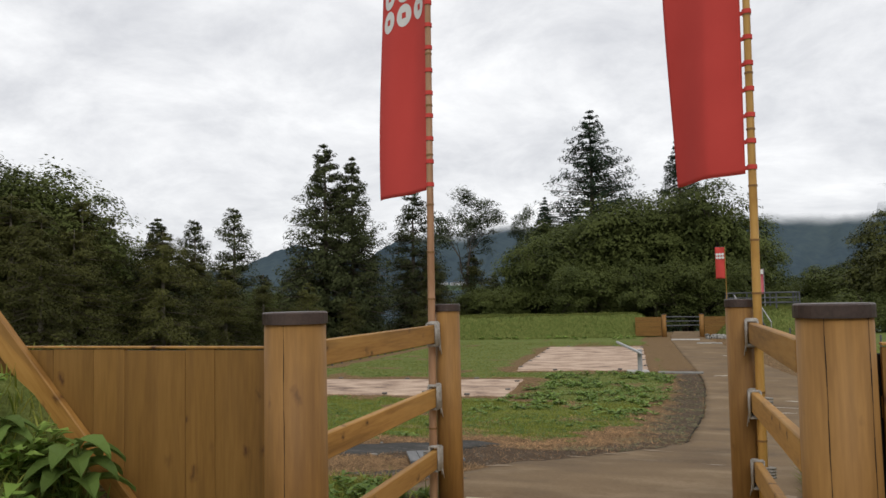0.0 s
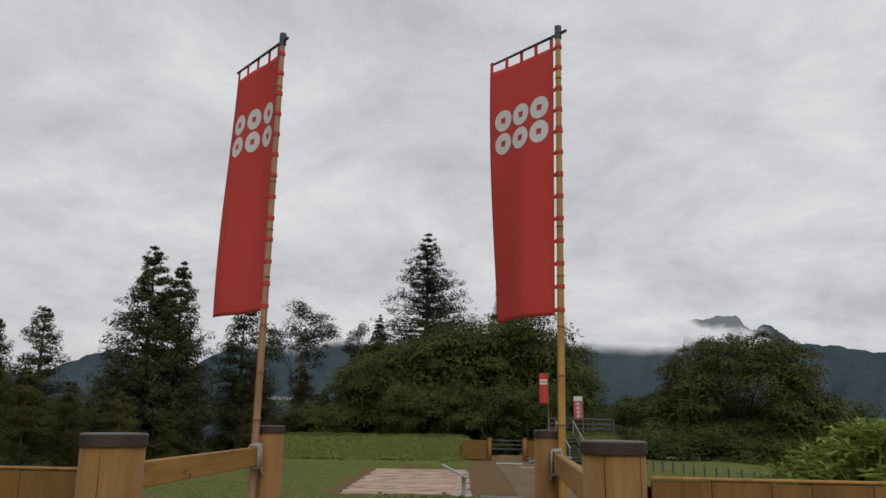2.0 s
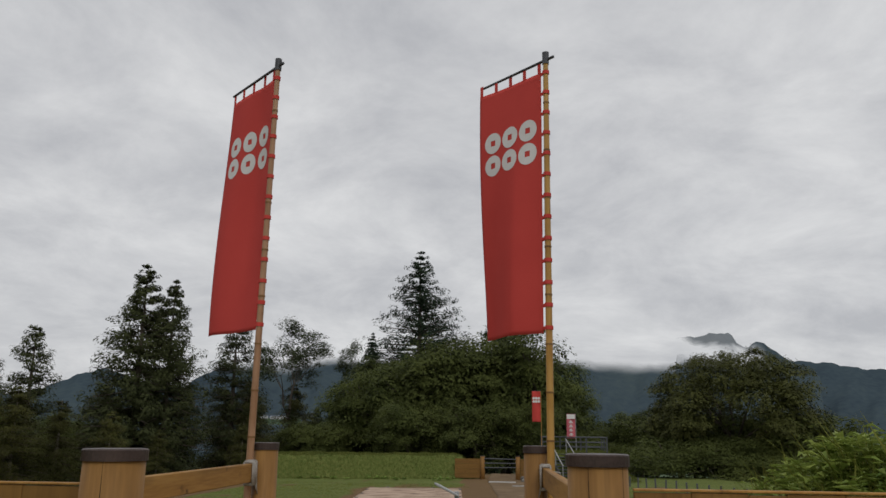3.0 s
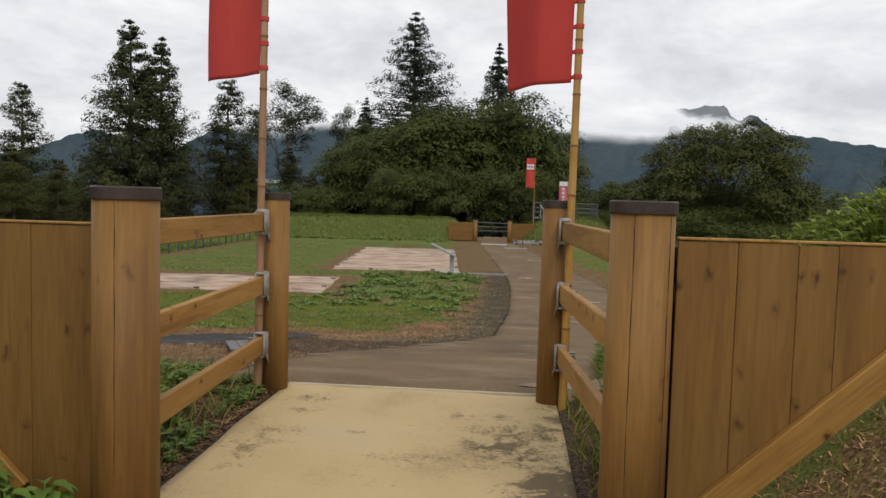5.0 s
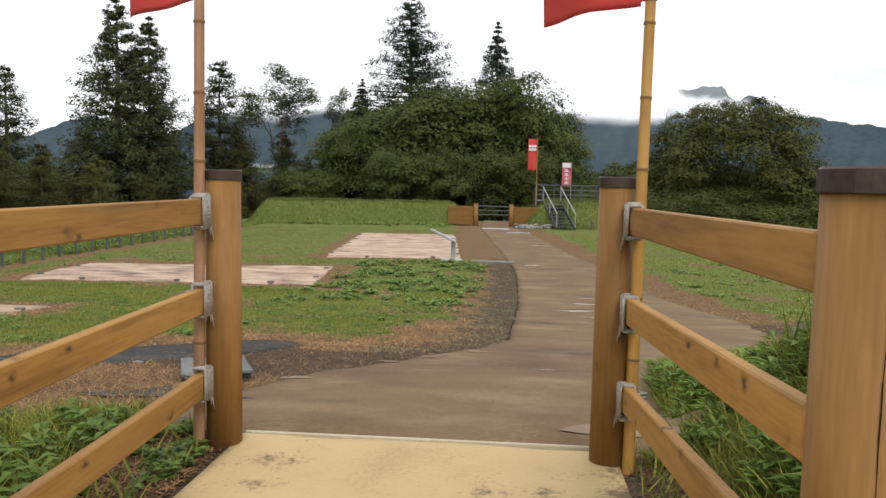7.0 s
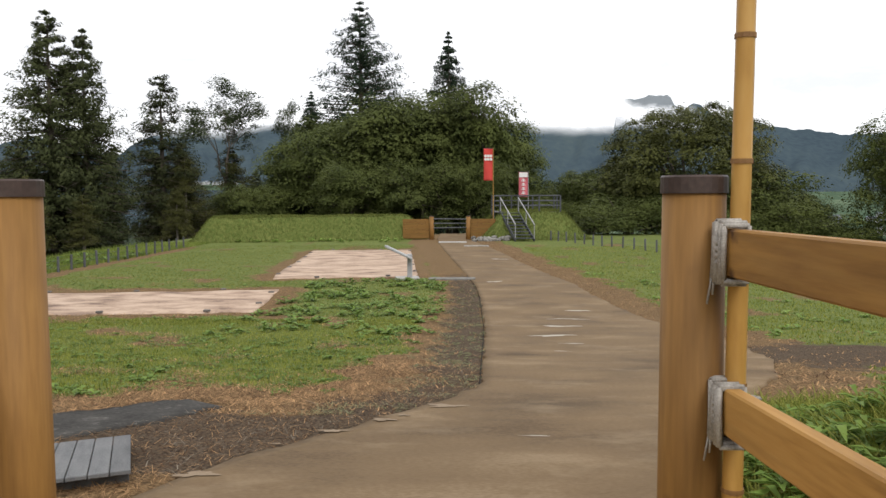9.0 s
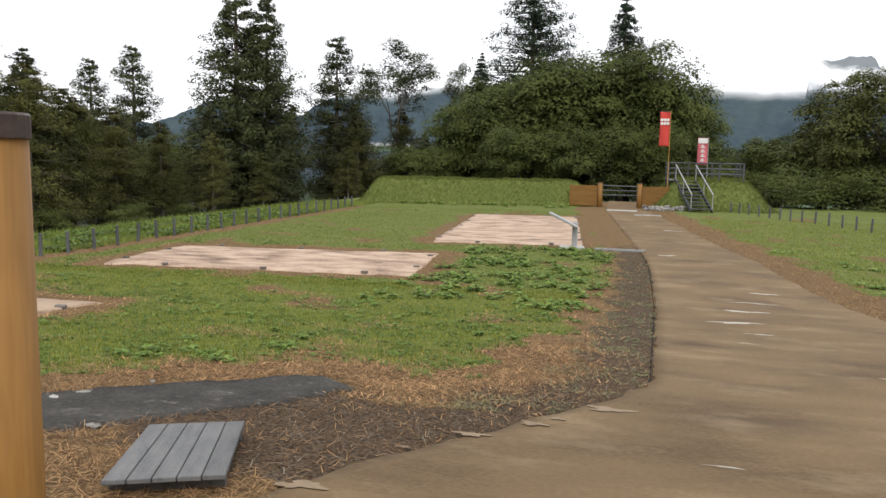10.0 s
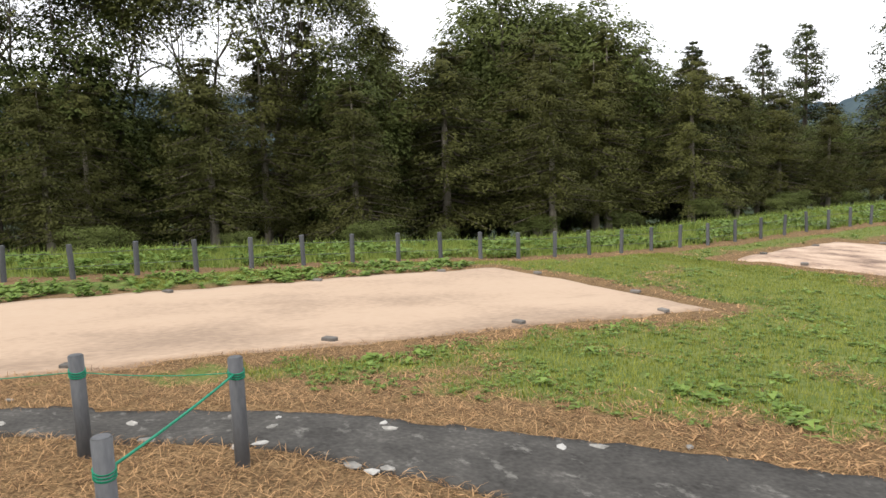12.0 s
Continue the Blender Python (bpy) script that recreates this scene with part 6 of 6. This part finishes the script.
    ob = from_arrays(name, v, np.stack([i, i + 1, i + k + 1, i + k], 1), m)
    smooth(ob)
    return tagged(ob, label, "mountain", kind="structure")


# distance haze is put into these forest colours, bluer and paler than the trees
HAZE_BLUE = [(0.040, 0.058, 0.074), (0.054, 0.076, 0.090), (0.068, 0.092, 0.098)]
far_hills("backdrop_hills", ((-120, 4), (-95, 4.6), (-84, 5.4), (-79, 5.8), (-74, 4.6), (-60, 3.4), (-44, 2.9), (-38, 2.2), (-34, 2.1), (-32.1, 2.75), (-30.8, 3.5), (-29.3, 3.9), (-28.3, 3.75), (-26, 2.9), (-24, 2.9), (-22.6, 3.8), (-21.5, 4.2), (-19, 4.9), (-10, 6.2), (0, 6.4), (6, 6.2), (10, 5.6), (12.5, 5.0), (16, 4.6), (20, 3.9)), 3000, "wooded mountains coloured blue by haze, tops in cloud", (205, 265, 90), HAZE_BLUE)
far_hills("backdrop_hills", ((10.5, 2.5), (10.75, 2.6), (11.0, 6.65), (12.0, 6.7), (13.2, 6.85), (14.6, 6.85), (15.0, 6.2), (15.6, 5.9), (16.3, 6.25), (16.7, 6.15), (17.5, 5.4), (18.1, 4.95), (18.9, 4.9), (20.5, 4.65), (22.8, 4.27), (25, 3.9), (32, 3.4), (45, 3.2), (70, 3.6), (120, 3.0)), 3500, "wooded mountains coloured blue by haze, tops in cloud", "band", HAZE_BLUE)

# houses of the town in the valley
HOUSEWALL = material("house_wall_pale", [(0.42, 0.42, 0.43), (0.62, 0.62, 0.62)], 0.02, 0.2, rough=0.9, bump=0, spread=0.25)
HOUSEROOF = material("house_roof_grey", [(0.10, 0.12, 0.15), (0.20, 0.22, 0.25)], 0.02, 0.2, rough=0.8, bump=0, spread=0.4)
house = empty("house", (0, 0, 0))
bm = bmesh.new()
box(bm, (11, 8, 6), (0, 0, 3))
part("wall", bm, HOUSEWALL, house)
bm = bmesh.new()
vs = [bm.verts.new(p) for p in ((-6, -4.6, 6), (6, -4.6, 6), (6, 4.6, 6), (-6, 4.6, 6), (-6, 0, 8.6), (6, 0, 8.6))]
for f in ((0, 1, 5, 4), (2, 3, 4, 5), (0, 4, 3), (1, 2, 5), (0, 3, 2, 1)):
    bm.faces.new([vs[i] for i in f])
part("roof", bm, HOUSEROOF, house)
tagged(house, "small pale house far off in the valley", "house", "valley houses")
first = True
for k in range(120):
    if k < 100:
        a, d = radians(rng.uniform(20, 34)), rng.uniform(1150, 1750)
    else:
        a, d = radians(rng.uniform(-19.0, -16.2)), rng.uniform(1900, 2050)
    x, y = d * math.sin(a), d * math.cos(a)
    z = -75 + 0.055 * (d - 1150) if k < 100 else 28
    m = pose(x, y, z, 0, 0, rng.uniform(0, 180)) @ Matrix.Diagonal((1.0 + rng.uniform(0, 0.8), 1.0, 1.0, 1))
    if first:
        house.matrix_basis, first = m, False
    else:
        copy_thing(house, m @ Matrix.Diagonal((1 / house.scale[0], 1 / house.scale[1], 1 / house.scale[2], 1)))
# the valley floor and its fields, rising towards the town
# the field greens are greyed, with the distance haze put into the colour
HAZY_FIELDS = material("fields_far_hazy", [(0.045, 0.075, 0.05), (0.075, 0.11, 0.07), (0.15, 0.19, 0.12)], 0.012, 0.09, rough=1, bump=0, spec=0)
A, D = np.meshgrid(np.radians(np.linspace(8, 60, 60)), np.linspace(900, 2700, 40), indexing="ij")
Z = -77 + 0.055 * np.maximum(0, D - 1150) + 4 * np.sin(D / 90)
v = np.stack([D * np.sin(A), D * np.cos(A), Z], -1).reshape(-1, 3)
i = (np.arange(59)[:, None] * 40 + np.arange(39)).ravel()
tagged(smooth(from_arrays("backdrop_fields", v, np.stack([i, i + 1, i + 41, i + 40], 1), HAZY_FIELDS)), "green fields rising beyond the valley town", "field", kind="structure")
A, D = np.meshgrid(np.radians(np.linspace(-19.5, -15.8, 30)), np.linspace(1850, 2080, 20), indexing="ij")
Z = 14 + 0.075 * (D - 1850)
v = np.stack([D * np.sin(A), D * np.cos(A), Z], -1).reshape(-1, 3)
i = (np.arange(29)[:, None] * 20 + np.arange(19)).ravel()
tagged(smooth(from_arrays("backdrop_fields", v, np.stack([i, i + 1, i + 21, i + 20], 1), HAZY_FIELDS)), "green fields on the far hillside", "field", kind="structure")

# ---- grass, weeds and straw ----
def scatter(n, x0, x1, y0, y1, keep, near=0.0):
    x = rng.uniform(x0, x1, n)
    y = y0 + (y1 - y0) * rng.uniform(0, 1, n) ** (1 + near)
    hard = inside(x, y, ROAD_POLY) | inside(x, y, STRIP_POLY) | ((x > 0.06) & (x < 2.37) & (y < 6.3))
    for poly in PLOT_POLYS:
        hard |= inside(x, y, poly)
    dry, bare = zones(x, y)
    ok = ~hard & keep(x, y, dry, bare)
    x, y = x[ok], y[ok]
    return np.stack([x, y, land(x, y)], 1)


def lawn(x, y, d, b):
    return (d < 0.6) & (b < 0.5) & (rng.uniform(0, 1, len(x)) > 1.3 * d)


blades("grass", scatter(170000, -12.8, 1.5, 8.0, 20.0, lawn, 0.3), 0.042, 0.010, GRASSBLADE, "short green lawn grass", plain=True)
blades("grass", scatter(70000, -13.0, 1.5, 19.0, 46.0, lawn, 0.4), 0.03, 0.022, GRASSBLADE, "short green lawn grass", plain=True)
blades("grass", scatter(60000, 4.6, 14.0, 10.0, 44.0, lawn, 0.5), 0.045, 0.024, GRASSBLADE, "short green lawn grass", plain=True)
blades("grass", scatter(60000, -18.5, -13.0, -4.0, 48.0, lambda x, y, d, b: x < -13.1), 0.13, 0.03, GRASS_ROUGH, "long rough grass behind the fence", plain=True)
bankside = lambda x, y, d, b: (land(x, y) > -0.24 + 0.02 * (y > 6.2) - 0.8 * (y > 6.4)) & (x > 2.72) | (x > 2.36) & (x < 2.9) & (rng.uniform(0, 1, len(x)) > 0.7)
blades("grass", scatter(42000, 2.36, 6.5, 3.75, 10.5, bankside), 0.12, 0.011, GRASSBLADE, "long grass on the bank beside the railing", 1.6)
blades("grass", scatter(5000, 2.6, 6.5, -1.5, 3.5, lambda x, y, d, b: (x > 2.75) & (wave(x, y, 0.4, 2.0) > -0.1)), 0.06, 0.008, GRASSBLADE, "rough grass on the bank", 0.9)
blades("grass", scatter(26000, -2.6, 0.05, 3.75, 6.9, lambda x, y, d, b: (x < 0.0) & (y - 6.5 < 0.5 * wave(x, y, 0.5, 7.0) - 0.35 * np.maximum(0, -1.2 - x) * 2) & (rng.uniform(0, 1, len(x)) > 0.25 + 0.68 * (x > -0.42 + 0.12 * wave(x, y, 0.5, 3.0)))), 0.13, 0.012, GRASSBLADE, "rough grass and weeds beside the railing", 1.5)
blades("grass", scatter(16000, -4.5, -0.2, -1.5, 3.5, lambda x, y, d, b: x < -0.3), 0.09, 0.010, GRASSBLADE, "rough grass on the bank", 0.9)
drykeep = lambda x, y, d, b: (rng.uniform(0.05, 0.6, len(x)) < d) & (rng.uniform(0, 1, len(x)) > b * 0.85)
blades("straw", scatter(100000, -6.0, 2.0, 5.2, 14.0, drykeep, 0.2), 0.10, 0.0042, STRAW, "cut dry straw lying on the soil", flat=True)
blades("straw", scatter(60000, -12.8, 2.0, 10.0, 30.0, drykeep, 0.3), 0.085, 0.012, STRAW, "cut dry straw lying on the soil", flat=True)
blades("straw", scatter(30000, 2.4, 9.0, 9.0, 48.0, drykeep, 0.5), 0.1, 0.015, STRAW, "cut dry straw lying on the soil", flat=True)
blades("straw", scatter(20000, 2.7, 6.5, -1.5, 3.5, lambda x, y, d, b: (x > 2.72) & (x < 4.7 + 0.9 * wave(x, y, 0.9, 4.0)) & (y > -0.7 + 0.6 * wave(x, y, 0.8, 7.0))), 0.06, 0.007, STRAW, "dead stalks on the bank", flat=True)
LITTER = leafy("dark_litter", (0.035, 0.020, 0.012), (0.17, 0.105, 0.062), 0.9, 0.0, 2.0)
blades("litter", scatter(13000, -2.4, 2.0, 6.6, 13.0, lambda x, y, d, b: b > 0.3, 0.2), 0.05, 0.008, LITTER, "dark dead leaves and clods on the bare soil", flat=True)
blades("litter", scatter(6000, 2.3, 2.8, 3.0, 6.3, lambda x, y, d, b: x > 2.3), 0.04, 0.014, LITTER, "dark litter beside the pavement", flat=True)
edge_l = scatter(9000, -0.9, 0.1, 3.6, 6.4, lambda x, y, d, b: x > -0.9)
blades("litter", edge_l[::2], 0.06, 0.022, LITTER, "brown dead leaves beside the pavement", flat=True)
blades("straw", edge_l, 0.07, 0.008, STRAW, "dead leaves and stalks beside the pavement", flat=True)


def weeds(name, P, leaf, count, rise, label, slim=0.34, mat=None):
    """Low plants: rosettes of broad leaves on short stalks."""
    k = len(P)
    C = np.repeat(P, count, 0)
    a = rng.uniform(0, 2 * np.pi, len(C))
    out = np.stack([np.cos(a), np.sin(a), np.zeros(len(C))], 1)
    ln = leaf * rng.uniform(0.6, 1.4, len(C))[:, None]
    up = np.array([0, 0, 1]) * (rise * rng.uniform(0.2, 1.0, len(C)))[:, None]
    base = C + up * 0.7
    side = np.stack([-np.sin(a), np.cos(a), np.zeros(len(C))], 1) * ln * slim
    tilt = np.array([0, 0, 1]) * ln * rng.uniform(-0.15, 0.45, len(C))[:, None]
    mid, tip = base + out * ln * 0.55 + tilt, base + out * ln + tilt * 0.6
    v = np.stack([base, mid - side, mid + np.array([0, 0, -0.1]) * ln, mid + side, tip], 1).reshape(-1, 3)
    i = np.arange(len(C))[:, None] * 5
    f = np.concatenate([i + np.array(t) for t in ((0, 2, 1), (0, 3, 2), (1, 2, 4), (2, 3, 4))], 0)
    return tagged(from_arrays(name, v, f, mat or WEED), label, "weed", kind="stuff")


clumpy = lambda x, y, d, b: (wave(x, y, 0.9, 12.0) > 0.3) & (d < 0.6) & (b < 0.4)
weeds("weeds", scatter(3400, -12.0, 1.2, 9.0, 27.0, clumpy, 0.2), 0.075, 8, 0.05, "broad-leaved weeds in the lawn")
weeds("weeds", scatter(700, 4.8, 12.0, 11.0, 30.0, clumpy), 0.13, 7, 0.06, "broad-leaved weeds in the lawn")
weeds("weeds", scatter(2600, -18.5, -13.2, -3.0, 40.0, lambda x, y, d, b: wave(x, y, 1.2, 3.0) > -0.2), 0.17, 8, 0.16, "tall broad-leaved weeds behind the fence")
weeds("weeds", scatter(320, -1.9, -0.35, 3.8, 6.2, lambda x, y, d, b: wave(x, y, 0.5, 3.0) > -0.3), 0.09, 12, 0.26, "leafy weeds growing beside the railing", 0.22)
weeds("weeds", scatter(240, -2.8, -0.3, 0.8, 3.45, lambda x, y, d, b: x < -0.25), 0.10, 12, 0.22, "leafy weeds on the bank before the fence")
weeds("weeds", scatter(500, 2.9, 5.8, 3.9, 8.5, lambda x, y, d, b: wave(x, y, 0.6, 8.0) > -0.2), 0.12, 12, 0.26, "leafy weeds on the grass bank", 0.16)
small = lambda x, y, d, b: (d < 0.75) & (b < 0.5) & (wave(x, y, 0.45, 15.0) > -0.15)
weeds("weeds", scatter(9000, -11.0, 1.5, 8.3, 17.0, small, 0.3), 0.042, 6, 0.03, "clover and small weeds in the lawn")
weeds("weeds", scatter(3000, 2.5, 6.0, 3.8, 9.6, lambda x, y, d, b: wave(x, y, 0.4, 18.0) > -0.1), 0.095, 8, 0.15, "leafy weeds among the bank grass", 0.15)
weeds("weeds", scatter(1300, -1.9, 0.05, 3.7, 6.4, lambda x, y, d, b: (wave(x, y, 0.4, 18.0) > -0.2) & (x < 0.03)), 0.05, 8, 0.10, "leafy weeds among the rough grass")

weeds("weeds", scatter(800, -12.6, -10.5, -3.0, 14.0, lambda x, y, d, b: wave(x, y, 0.6, 14.0) > -0.35), 0.12, 9, 0.08, "broad-leaved weeds between the plot and the fence")
weeds("weeds", scatter(3000, -1.0, 2.0, 12.0, 27.0, lambda x, y, d, b: (b > 0.35) & (wave(x, y, 0.4, 16.0) > -0.1)), 0.035, 5, 0.02, "sparse grey-green weeds on the bare roadside", 0.34, WEED_GREY)
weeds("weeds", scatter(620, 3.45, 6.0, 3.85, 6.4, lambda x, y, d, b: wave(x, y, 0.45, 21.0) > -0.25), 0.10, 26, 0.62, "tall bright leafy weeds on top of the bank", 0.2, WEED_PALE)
blades("grass", scatter(2500, 3.4, 6.5, 3.85, 7.0, lambda x, y, d, b: x > 3.4), 0.42, 0.012, GRASSBLADE, "tall grass on top of the bank", 0.9)


blades("grass", scatter(9000, -19.5, -16.0, -4.0, 48.0, lambda x, y, d, b: wave(x, y, 1.0, 5.0) > -0.4), 0.24, 0.02, GRASS_ROUGH, "tall seeding grass on the brow of the slope", 0.6)
blades("straw", scatter(1900, -2.6, 1.9, 7.0, 14.0, lambda x, y, d, b: b > 0.25, 0.2), 0.11, 0.005, TWIG, "pale dead twigs on the bare soil", flat=True)
blades("straw", scatter(11000, -1.0, 2.0, 10.0, 24.0, lambda x, y, d, b: (b > 0.25) & (wave(x, y, 0.55, 16.0) > 0.12), 0.5), 0.09, 0.006, WEED_GREY, "grey-green cut grass beside the footpath", flat=True)
weeds("weeds", scatter(420, -3.2, 1.0, 17.5, 28.0, lambda x, y, d, b: (b < 0.45) & (wave(x, y, 0.9, 6.0) > -0.2)), 0.14, 8, 0.10, "broad-leaved weeds between the plots")
weeds("weeds", scatter(60, -14.5, -1.0, 48.2, 49.6, lambda x, y, d, b: wave(x, y, 0.9, 2.0) > -0.1), 0.22, 9, 0.2, "broad-leaved weeds at the foot of the bank")


def leafy_plant(name, x, y, count, leaf, rise, label, mat):
    """One plant: broad pointed leaves on curved stalks."""
    z = ground_at(x, y)
    thing = empty(name, (x, y, z))
    for k in range(count):
        a = 2.4 * k + 0.3 * math.sin(k * 3.7)
        r0 = 0.03 + 0.35 * leaf * (k / count)
        h = rise * (1 - 0.65 * k / count)
        o = Vector((math.cos(a), math.sin(a), 0))
        w = Vector((-math.sin(a), math.cos(a), 0))
        bm = bmesh.new()
        rows = []
        for i in range(6):
            t = i / 5
            c = o * (r0 + leaf * t) + Vector((0, 0, h + leaf * (0.35 * t - 0.75 * t * t)))
            half = leaf * 0.36 * math.sin(math.pi * min(1, 0.08 + 0.92 * t) ** 0.75) * (1 - 0.2 * (i % 2)) + 0.002
            rows.append([bm.verts.new(c + w * half * q + Vector((0, 0, 0.12 * leaf * abs(q)))) for q in (-1, -0.5, 0, 0.5, 1)])
        for p, q in zip(rows, rows[1:]):
            for i in range(4):
                bm.faces.new((p[i], p[i + 1], q[i + 1], q[i]))
        part("leaf", bm, mat, thing)
        bm = bmesh.new()
        rod(bm, (0, 0, -0.02), o * r0 + Vector((0, 0, h)), 0.005, 0.004, 5)
        part("stalk", bm, mat, thing)
    return tagged(thing, label, "plant")


leafy_plant("burdock_plant", -0.99, 3.27, 18, 0.20, 0.36, "broad-leaved green weed on the bank by the fence", WEED_DARK)
leafy_plant("burdock_plant", -1.35, 3.15, 10, 0.14, 0.12, "broad-leaved green weed on the bank by the fence", WEED_DARK)
for x, y, l, h in ((-0.14, 3.3, 0.10, 0.24), (-0.03, 3.2, 0.085, 0.16), (-0.28, 3.22, 0.10, 0.22), (-0.45, 3.3, 0.10, 0.2), (-0.2, 3.05, 0.085, 0.14), (0.06, 3.3, 0.07, 0.1)):
    leafy_plant("mugwort_plant", x, y, 22, l, h, "bright green leafy weed at the post's foot", WEED)
